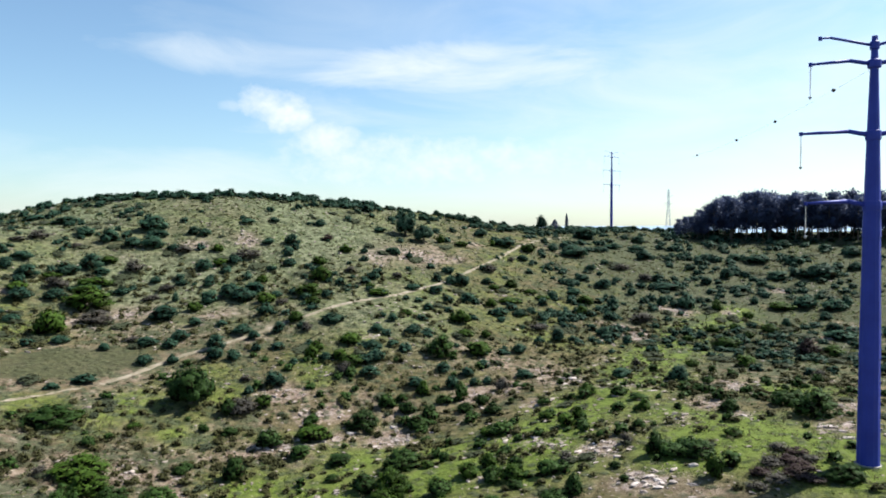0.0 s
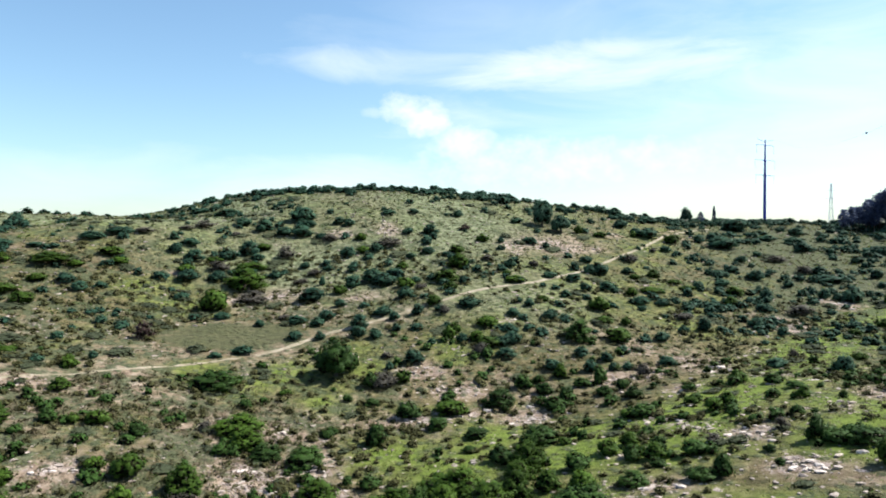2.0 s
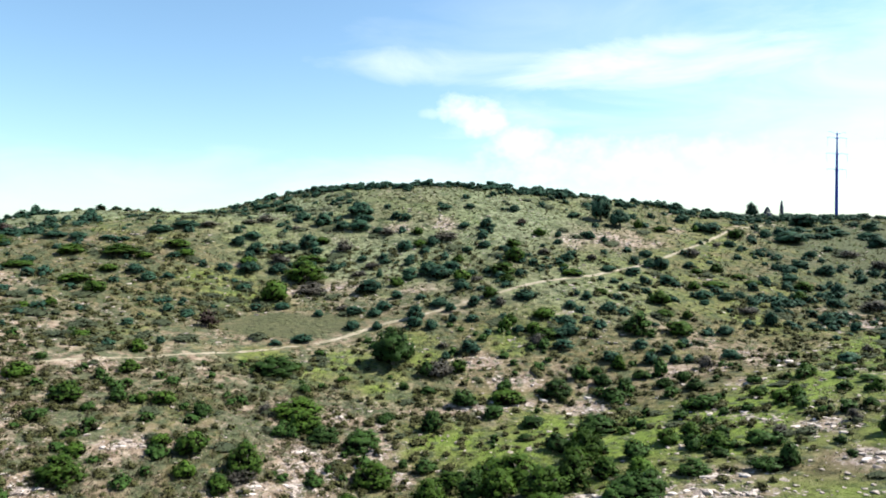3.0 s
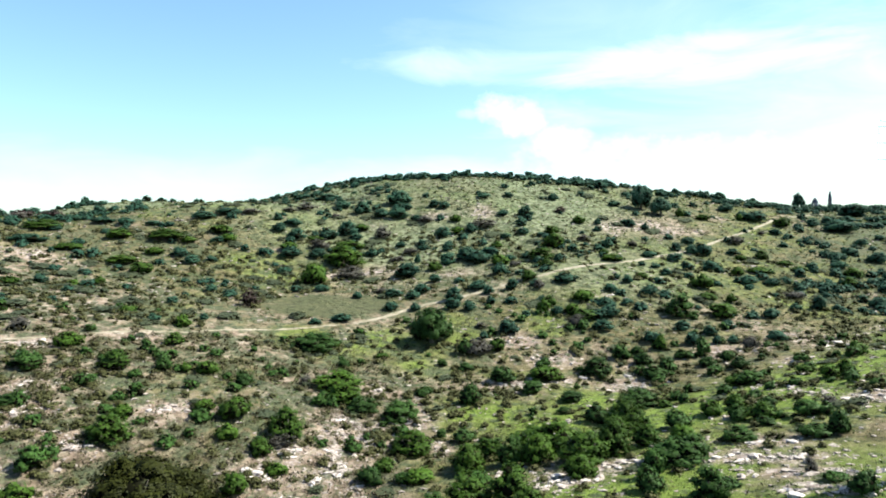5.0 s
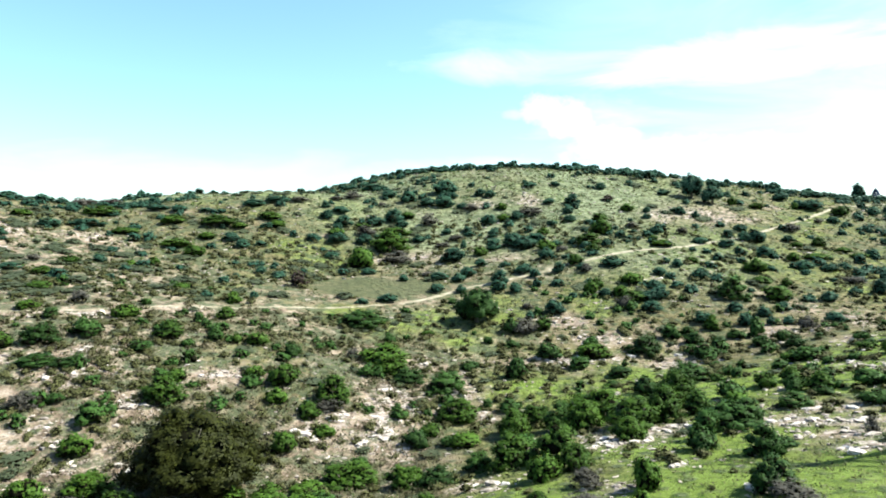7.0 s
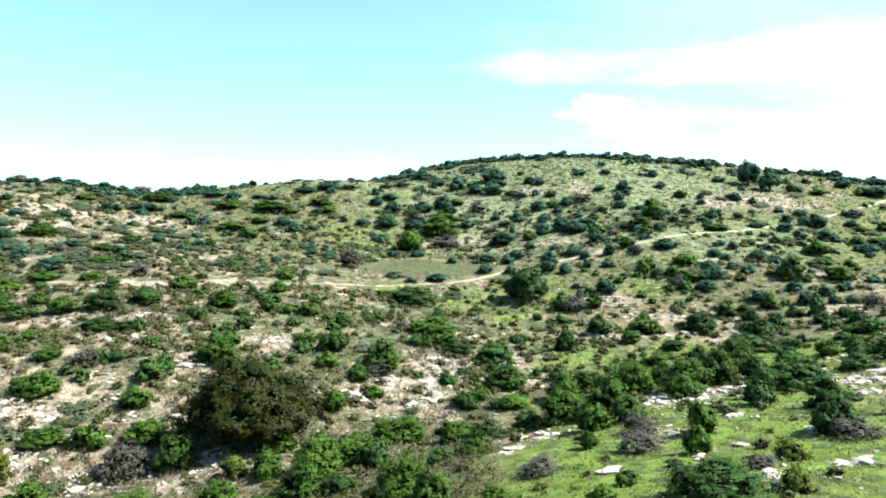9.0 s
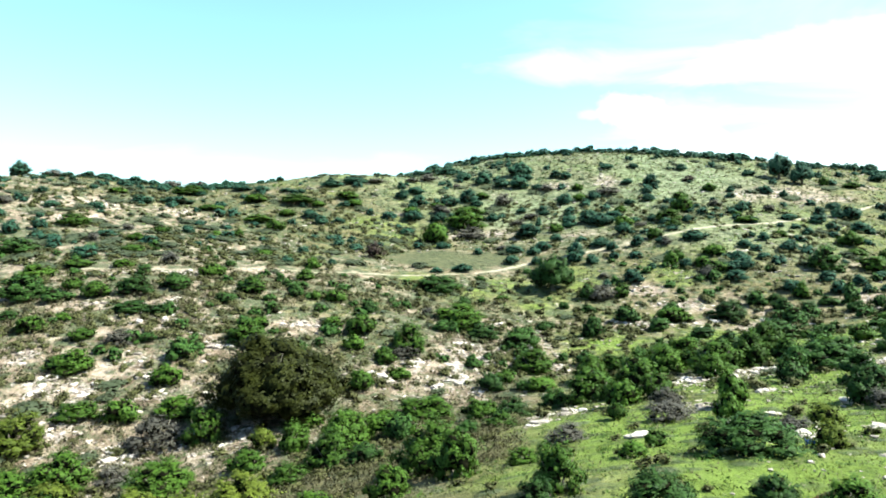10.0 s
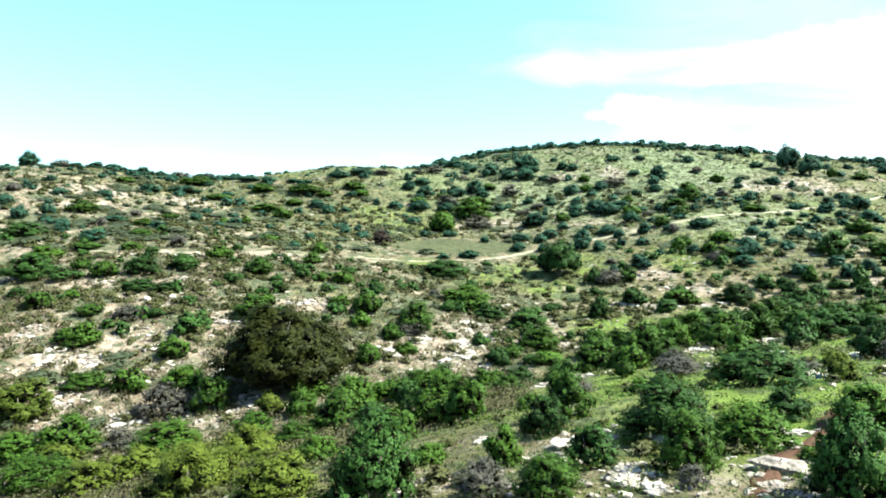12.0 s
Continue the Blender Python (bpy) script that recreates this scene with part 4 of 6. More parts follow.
plant("green", [
    (-16.2, 18.6, 1.8, 1.1), (-14, 23.4, 2.9, 2.2), (-13.5, 19.6, 1.7, 1.3), (-12, 21.8, 2.2, 1.9), (-9.8, 22.9, 1.3, 0.6), (-8.6, 11.7, 1, 0.7),
    (-8.4, 13.2, 1, 0.5), (-6.4, 16.9, 1.6, 1.4), (-6.2, 12.5, 0.9, 0.9), (-5.4, 21.1, 0.9, 0.6), (-5.3, 23.6, 0.9, 0.7), (-4.4, 10.3, 1.3, 0.8),
    (-3.6, 29.4, 1.15, 1.3), (-2.45, 11.9, 1.3, 1.1), (-1.65, 13.8, 1.5, 0.9), (-0.6, 12.9, 0.5, 0.3), (-0.3, 11.5, 0.6, 0.4), (0.3, 15.9, 1.4, 0.9),
    (-40.4, 28.7, 2.2, 1.9), (-37.8, 31.1, 3.5, 1.5), (-37.3, 19.9, 3.3, 1.6), (-36, 21.9, 3.2, 2),
])
plant("green", [
    (-33.4, 29.3, 2.7, 2.3), (-32.3, 17.9, 3.9, 1.7), (-29.3, 22.8, 3.9, 1.7), (-28.7, 33.6, 1.9, 1.1), (-26.6, 34.4, 2.3, 1.3), (-26.3, 25.8, 2.6, 1.3),
    (-26.3, 29.4, 2.3, 1.7), (-25.3, 36.8, 2, 1), (-24, 39.6, 4.1, 1.5), (-23.7, 30.6, 3.4, 2.2), (-23, 39.6, 2.5, 1.6), (-22.6, 33.3, 3.2, 1.6),
    (-22.5, 24.5, 2.3, 1.1), (-21.7, 26.9, 3, 1.9), (-19.5, 39.6, 3.3, 1.6), (-15.1, 32.7, 1.9, 0.9), (-13, 41.8, 4.1, 2.3), (-10.1, 41.5, 3.3, 2.5),
    (-9.8, 36.8, 1.9, 1.8), (-8.6, 31.2, 1, 1), (-8.4, 38.7, 2.1, 1.6), (-6.4, 45.7, 2.4, 1.6),
])
plant("green", [
    (-4, 34, 1.5, 1.9), (-58.6, 36.3, 1.8, 0.8), (-58.4, 33.2, 2.6, 1.6), (-53.8, 34.9, 2.2, 1.1), (-49.6, 30.6, 2.5, 1.2), (-48.7, 30.9, 2.9, 1.8),
    (-44.4, 45.5, 2.2, 1.3), (-42.9, 27.3, 3.1, 1.1), (-42.8, 42.2, 3.6, 2.1), (-41.9, 33.4, 2.2, 1.8), (-40, 50.3, 2.2, 1.2), (-36.9, 50.5, 2.7, 2.4),
    (-35.3, 47.3, 2, 1.5), (-31.9, 46.9, 2.1, 1.3), (-31.7, 50.4, 3.9, 2.7), (-31.4, 60.4, 3.6, 2), (-30.2, 41.3, 2.1, 2), (-29.2, 45.1, 1.7, 1),
    (-22.1, 49.2, 1.8, 1.2), (-21.5, 53.8, 4.1, 2.1), (-18.5, 47.8, 2.4, 1.2), (-15.6, 50.2, 3.1, 2.3),
])
plant("green", [
    (-14.4, 53, 3.4, 1.5), (-11, 54.2, 4.3, 2), (-10.4, 51, 3.1, 2.3), (-9.3, 53.7, 3.8, 2.4), (-6.7, 50.1, 4.2, 2.4), (-5, 56.1, 2.9, 2),
    (-4.8, 51.3, 2.7, 2.6), (-4.7, 60.3, 3.3, 2), (-4.2, 58.3, 3, 2.6), (-2.5, 53.3, 2.4, 1.7), (-1.5, 65, 1.4, 0.8), (0.1, 52.7, 2.4, 1.7),
    (2.3, 60.8, 2.2, 1.4), (4.2, 62.5, 1.7, 1.3), (5.9, 58, 2, 1.5), (20.3, 51.1, 1.7, 2.2), (25, 58.8, 1.7, 0.9), (-74.4, 48.3, 3.8, 1.1),
    (-73.3, 42.7, 4.3, 1.8), (-70.8, 51.1, 2.7, 1.2), (-66.1, 42.2, 2, 1.4), (-62.2, 42, 2.6, 2),
])
plant("green", [
    (-60.3, 54.9, 2.8, 1.7), (-53.9, 63.1, 2.4, 1.5), (-52.6, 53.2, 3.2, 2), (-47.3, 56.8, 1.3, 1.2), (-45.5, 57.9, 2.1, 1.6), (-40.6, 75, 2.5, 1.1),
    (-33.8, 74.7, 1.9, 0.7), (-33.8, 63.6, 6.3, 1.8), (-21.7, 82.5, 2.2, 2), (-14.5, 75.2, 3.7, 1.8), (-2.5, 87.4, 1.9, 2), (4.8, 71.8, 2.6, 1.1),
    (11.3, 74, 1.9, 0.9), (12.4, 69.5, 1.9, 1.5), (14.2, 71.5, 1.5, 1.3), (17, 80.7, 2.2, 1.8), (20.5, 69.8, 1.5, 1.3), (-85.7, 68.6, 3.2, 1.3),
    (-82.3, 61.7, 2.6, 1.1), (-80.5, 74.1, 2.2, 1), (-76.7, 57, 3.2, 1.2), (-65.8, 68.8, 2.4, 1.2),
])
plant("green", [
    (-58, 69.3, 2.3, 1.6), (-18.5, 96.1, 1.7, 2.1), (-18, 98.5, 2.1, 1.8), (-14.5, 95.9, 2.2, 1.7), (-13.6, 101.2, 3.2, 1.8), (-12.6, 94.6, 3.3, 1.7),
    (3.4, 108.4, 3.2, 1.5), (5.1, 101.7, 4.4, 2.3), (6.8, 109.5, 1.7, 1.4), (35.3, 97.4, 2.2, 1.3), (42.9, 97.3, 2.8, 1.9), (-95.5, 61.3, 5.8, 1.8),
    (-86.5, 89.3, 6.3, 1.3), (-85.9, 95.8, 2.9, 1.6), (-81, 87.5, 3.5, 2.1), (-79.2, 77.4, 1.9, 1.4), (-58, 112.2, 7.5, 3.7), (-57.1, 100.4, 4.4, 4.3),
    (-40.9, 113.4, 2.7, 1.9), (-30.1, 117, 3.1, 2.3), (-23.8, 121.5, 6.3, 2.2), (-23.1, 108.4, 2.7, 2),
])
plant("green", [
    (-21.9, 116.6, 2.6, 1.3), (-13.5, 127.7, 2, 1.4), (-11.7, 124.7, 4.3, 1.1), (-6, 114.1, 2, 1.2), (2.9, 114.7, 3.4, 2.4), (9, 127.3, 2.2, 2),
    (40.7, 114.2, 2.1, 1.5), (45.8, 110.7, 4.5, 2.3), (51.9, 116.7, 1.8, 1.4), (58.7, 103.3, 3.5, 1.7), (-113.4, 81.1, 3.6, 1.2), (-109.5, 94.5, 7.4, 1.8),
    (-97, 88.8, 5.6, 1.4), (-95.9, 98.3, 4.7, 1.7), (-89.1, 102.6, 8, 1.9), (-84.7, 103.2, 2.7, 1.4), (-83.2, 110.1, 4.7, 1.7), (-79.8, 108.3, 3.4, 1.7),
    (-69.6, 112.5, 3.8, 1.9), (-68, 119.5, 3.3, 1.2), (-63, 129.8, 3, 1.8), (-60.8, 119.7, 6.2, 1.9),
])
plant("green", [
    (-46, 140.9, 2.5, 1.8), (-43.4, 134.4, 2.9, 1.7), (-33.3, 127.4, 2.7, 1.4), (-25.1, 140, 3.2, 2), (-23, 129.6, 4, 3.2), (10.4, 139.7, 2.2, 1.2),
    (12.5, 131.3, 4.5, 1.4), (14.2, 143.4, 3, 1.8), (17.7, 139.9, 2.9, 1.2), (19.7, 136.4, 3.5, 1.2), (26.1, 129.2, 2.7, 1.9), (28.5, 138.4, 3.6, 1.7),
    (47.6, 121.6, 2.7, 1.6), (52.4, 123.6, 2.1, 1.4), (54.4, 137, 2.5, 2.3), (57, 119.9, 3.2, 1.9), (58.1, 130.9, 2.2, 1.5), (-21.1, 149.5, 2.8, 1.9),
    (-0.6, 168.9, 2.3, 2.7), (4.3, 168.5, 3.7, 1.5), (66.7, 136.3, 5.2, 1.9), (12.6, 175, 1.8, 1.9),
])
plant("green", [
    (21.7, 175.5, 3.9, 2.8),
])
plant("olive", [
    (-20.3, 16.7, 4.3, 2.1), (-20.3, 18.3, 2.6, 1.5), (-11.4, 11.4, 2.2, 1.3), (-0.2, 28.1, 1.2, 0.9), (-0.1, 22.6, 0.95, 0.85), (-41.5, 22.5, 3.7, 2.5),
    (-34.3, 20.2, 2.8, 1.3), (-28.3, 29, 1.7, 1.4), (-27.7, 17.7, 3.5, 1.5), (-27.3, 19.8, 3, 1.5), (-21.8, 20.9, 3.2, 1.7),
])
plant("grey", [
    (-9.4, 26.7, 1.8, 0.8), (-5.7, 10.6, 1.2, 0.7), (-2.2, 10.8, 0.6, 0.4), (-1.2, 26.1, 1.3, 0.6), (-36.1, 27.9, 3.6, 2.1), (-33.3, 23.1, 2.1, 1.4),
    (-7, 34.8, 2.2, 1.2), (-6.1, 30.3, 2.4, 1), (2.2, 31.9, 2.5, 0.8), (7, 44.2, 0.8, 1.1), (-50.2, 35.7, 3.1, 1.4), (-31.5, 49.1, 3, 1.2),
    (10.8, 60.3, 1.6, 0.8), (16.3, 61, 1.4, 1.2), (22.3, 48.5, 1.6, 0.6), (24.1, 49.1, 2.1, 0.7), (24.9, 51.9, 2, 0.7), (26.7, 54.4, 1.9, 0.8),
    (28, 52.2, 1.8, 0.6), (-68.5, 55.9, 2.3, 2), (-36.7, 62.3, 1.6, 1.2), (-23.5, 80.7, 3.7, 2.3),
])
plant("grey", [
    (7.5, 87.5, 2.1, 1.9), (-84.9, 57.2, 1.7, 1.6), (-25.6, 88.9, 1.9, 1), (-20.7, 104.5, 2.2, 1.7), (-13.2, 92.1, 2.4, 2), (27.5, 97.8, 1.7, 1.4),
    (47.1, 86, 1.7, 1.4), (-112.7, 61.2, 3.3, 1.6), (-89.6, 65.8, 2.3, 1.2), (-53.9, 106.9, 6.1, 2.1), (-49.7, 117.3, 3.1, 1.3), (-45.3, 100.3, 2.5, 1),
    (-27.2, 116.5, 2.5, 1.1), (16.4, 116.5, 4.4, 1.5), (-84.8, 122.3, 4.3, 1.3), (-65.3, 116.4, 4.6, 2.3), (-57.2, 127.8, 4.1, 2.7), (-52, 138.6, 3.8, 1.8),
    (-48.9, 121.8, 3.1, 1.6), (-39.4, 139.6, 7.4, 1.8), (-18.3, 136.4, 2.8, 1.5), (-9.1, 136.6, 2.3, 1.9),
])
plant("grey", [
    (36.6, 126.9, 4.1, 2.3), (-136, 83.4, 4.9, 1.7), (-132.6, 87.8, 4.1, 1.4), (-120.9, 106, 4.1, 1.7), (-119.1, 97.7, 4, 1.6), (-80.6, 130.5, 3.9, 1.1),
    (-78.7, 134.5, 4.5, 1.9), (-71.3, 134.1, 2.1, 1.3), (10.4, 151.5, 3.1, 2.1), (16.2, 163.5, 2.3, 1.2), (46.7, 159.9, 4.3, 2.3), (43.7, 168.7, 4.5, 1.8),
])
plant("red", [
    (23.4, 50.5, 2, 0.8), (25.5, 49.8, 2, 0.8), (26.2, 48.6, 1.8, 0.6), (26.3, 52, 2.1, 0.8), (26.7, 50.5, 1.9, 0.7), (27.6, 53.3, 1.9, 0.7),
    (-58.8, 84.3, 3.2, 2.6), (55.2, 103.9, 4.1, 2.9), (-123.5, 101.8, 6, 1.9), (-120.1, 105.8, 4.6, 2), (-25.9, 155, 3.2, 1.4),
])


def tree(name, x, y, w, h, kind, label, seed, leaves=6000, leaf=0.016, lobes=30, trunk=0.3, skirt=0.6, sizes=None):
    """A tree with a trunk, limbs and a dense crown, w wide and h high."""
    z = float(ground(x, y))
    ob = new(name)
    ob.matrix_world = pose(x, y, z, 0, 0, seed * 37)
    tagged(ob, label, "tree")
    rng = random.Random(seed)
    verts, faces = [], []
    stick(verts, faces, (0, 0, -0.3), (0.1, 0, h * 0.3), trunk, trunk * 0.75, 10)
    part("trunk", mesh_from("trunk", verts, faces, [BARK], smooth_shade=True), ob)
    for k in range(6):
        verts, faces = [], []
        a = 2 * math.pi * k / 6 + rng.uniform(-0.4, 0.4)
        mid = (0.16 * w * math.cos(a), 0.16 * w * math.sin(a), h * rng.uniform(0.42, 0.55))
        stick(verts, faces, (0.1, 0, h * 0.27), mid, trunk * 0.5, trunk * 0.3)
        stick(verts, faces, mid, (0.3 * w * math.cos(a + 0.3), 0.3 * w * math.sin(a + 0.3), h * rng.uniform(0.6, 0.8)), trunk * 0.3, trunk * 0.08)
        part("limb", mesh_from("limb", verts, faces, [BARK], smooth_shade=True), ob)
    top = part("crown", crown_mesh(seed, lobes, leaves, leaf, LEAF[kind], skirt=skirt, core=0.78, sizes=sizes or ((0.10, 0.19) if lobes > 25 else (0.14, 0.24))), ob)
    top.matrix_basis = Matrix.Diagonal((w, w, h, 1))
    return ob


tree("carob_tree", -31.6, 34.0, 8.0, 5.9, "carob", "broad dense dark olive-green carob tree reaching the ground", 21, 50000, 0.0108, 44, skirt=0.9, sizes=(0.12, 0.22))
tree("oak_tree", -30.2, 82.2, 5.5, 5.0, "oak", "round green oak tree beside the dirt track", 22, 9000, 0.02, 40)
tree("hilltop_oak", -9.2, 169, 5.0, 6.4, "haze_blue", "dark upright oak near the hilltop", 23, 5000, 0.022, 22)
tree("hilltop_oak", -4.6, 166.5, 5.2, 4.9, "haze_blue", "dark rounded oak near the hilltop", 24, 5000, 0.022, 22)
tree("ridge_pine", -137.3, 77.5, 4.2, 3.3, "haze_blue", "small dark pine on the ridge line", 25, 2500, 0.026, 16)
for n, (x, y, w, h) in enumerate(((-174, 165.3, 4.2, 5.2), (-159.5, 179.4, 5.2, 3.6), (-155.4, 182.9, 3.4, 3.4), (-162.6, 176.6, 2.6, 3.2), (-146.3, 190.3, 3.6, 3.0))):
    tree("ridge_pine", x, y, w, h, "haze_blue", "dark tree standing clear on the far ridge", 61 + n, 2000, 0.03, 14)
tree("ridge_oak", 32.5, 228, 3.6, 5.4, "haze_blue", "dark leafy oak on the skyline ridge", 26, 2500, 0.026, 16)


def conifer(name, x, y, w, h, label, seed):
    """A slim conifer: tiers of drooping twigs round a straight trunk."""
    z = float(ground(x, y))
    ob = tagged(new(name), label, "tree")
    ob.location = (x, y, z)
    verts, faces = [], []
    stick(verts, faces, (0, 0, -0.2), (0, 0, h * 0.96), 0.12, 0.03, 8)
    part("trunk", mesh_from("trunk", verts, faces, [BARK]), ob)
    rng = np.random.default_rng(seed)
    n = 1600
    t = rng.uniform(0.04, 1, n)
    a = rng.uniform(0, 2 * np.pi, n)
    r = w / 2 * np.minimum(1, 1.6 * (1 - t) ** 0.7) * rng.uniform(0.5, 1.05, n)
    at = np.stack([r * np.cos(a), r * np.sin(a), t * h], 1)
    out = np.stack([np.cos(a), np.sin(a), rng.normal(0.4, 0.4, n)], 1) * 0.16
    side = np.stack([-np.sin(a), np.cos(a), rng.normal(0, 0.4, n)], 1) * 0.09
    quad = np.stack([at - out, at + side, at + out, at - side], 1).reshape(-1, 3)
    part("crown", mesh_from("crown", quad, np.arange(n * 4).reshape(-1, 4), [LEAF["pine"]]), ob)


conifer("cypress", 42.7, 238.5, 1.2, 5.6, "slim dark cypress on the skyline", 31)
conifer("young_pine", 38.5, 238, 2.6, 3.8, "small cone-shaped pine on the skyline", 32)


def plastic_scrap(x, y):
    """A crumpled blue sheet caught against a shrub."""
    bm = bmesh.new()
    bmesh.ops.create_grid(bm, x_segments=9, y_segments=6, size=0.5)
    for v in bm.verts:
        v.co.z = 0.08 + 0.1 * noise.noise(v.co * 4.0) + 0.08 * noise.noise(v.co * 9.0)
        v.co.x, v.co.y = 0.3 * v.co.x + 0.03 * noise.noise(v.co * 5.0 + Vector((3, 0, 0))), 0.2 * v.co.y
    top = bmesh.ops.extrude_face_region(bm, geom=bm.faces[:])["geom"]
    for v in top:
        if isinstance(v, bmesh.types.BMVert):
            v.co.z += 0.012
    me = bpy.data.meshes.new("plastic_scrap")
    bm.to_mesh(me)
    bm.free()
    me.materials.append(plain("blue_plastic", (0.03, 0.09, 0.42), 0.45))
    ob = tagged(new("plastic_scrap", me), "crumpled blue plastic sheet lying beside a shrub", "litter")
    ob.matrix_world = pose(x, y, float(ground(x, y)), 8, 5, 20)


plastic_scrap(-0.62, 22.7)


# ---- the pine wood on the ridge ----
def pine_meshes(seed):
    rng = np.random.default_rng(seed)
    verts, faces = [], []
    stick(verts, faces, (0, 0, -0.04), (0.01, 0.01, 0.5), 0.016, 0.012, 7)
    stick(verts, faces, (0.01, 0.01, 0.5), (0, 0, 0.92), 0.012, 0.004, 7)
    for k in range(9):
        a, t = k * 2.4, 0.38 + 0.055 * k
        stick(verts, faces, (0, 0, t), (0.14 * math.cos(a), 0.14 * math.sin(a), t + 0.06), 0.005, 0.002, 4)
    trunk = mesh_from("trunk", verts, faces, [BARK])
    tufts, leaves = 62, 1700
    a, t = rng.uniform(0, 2 * np.pi, tufts), 0.97 - 0.7 * rng.uniform(0, 1, tufts) ** 1.25
    r = 0.2 * np.sin(np.pi * np.clip((t - 0.14) / 0.87, 0.05, 1)) ** 0.6 * rng.uniform(0.2, 1.05, tufts)
    c = np.stack([r * np.cos(a), r * np.sin(a), t], 1)
    pick = rng.integers(0, tufts, leaves)
    at = c[pick] + rng.normal(0, 1, (leaves, 3)) * (0.05, 0.05, 0.028)
    up, side = rng.normal(0, 0.017, (leaves, 3)), rng.normal(0, 0.01, (leaves, 3))
    blades = np.stack([at - up + side, at - up - side, at + up], 1).reshape(-1, 3)
    soft = np.repeat((at - c[pick]) * (1, 1, 1.6) * 9 + (at - (0, 0, 0.6)) * 1.5 + rng.normal(0, 0.15, at.shape), 3, 0)
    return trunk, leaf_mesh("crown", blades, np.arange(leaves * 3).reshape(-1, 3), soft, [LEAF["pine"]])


PINES = [pine_meshes(40 + k) for k in range(5)]
rng = random.Random(8)
for row in range(5):
    for k in range(26):
        dx = 2.6 * k + rng.uniform(-1.2, 1.2)
        x, y = 73.5 + dx + 2.2 * row, 213.5 - 0.0091 * dx * dx + 5.0 * row + rng.uniform(-1.5, 1.5)
        h = (32.8 - float(ground(x, y))) * min(1, 0.45 + 0.1 * k) * rng.uniform(0.8, 1.12)
        ob = tagged(new("pine_tree"), "tall dark pine with bare trunk in a dense wood", "pine tree", "pine wood on the ridge")
        ob.matrix_world = pose(x, y, float(ground(x, y)), 0, 0, rng.uniform(0, 360)) @ Matrix.Diagonal((h * 0.95, h * 0.95, h, 1))
        trunk, top = rng.choice(PINES)
        part("trunk", trunk, ob)
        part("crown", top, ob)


# ---- the power line ----
def lathe(profile, sides=12):
    """A round body about z from (radius, height) pairs."""
    verts, faces = [], []
    for r, z in profile:
        verts += [(r * math.cos(2 * math.pi * k / sides), r * math.sin(2 * math.pi * k / sides), z) for k in range(sides)]
    for i in range(len(profile) - 1):
        for k in range(sides):
            a, b = i * sides + k, i * sides + (k + 1) % sides
            faces.append((a, b, b + sides, a + sides))
    faces.append(tuple(reversed(range(sides))))
    faces.append(tuple((len(profile) - 1) * sides + k for k in range(sides)))
    return verts, faces


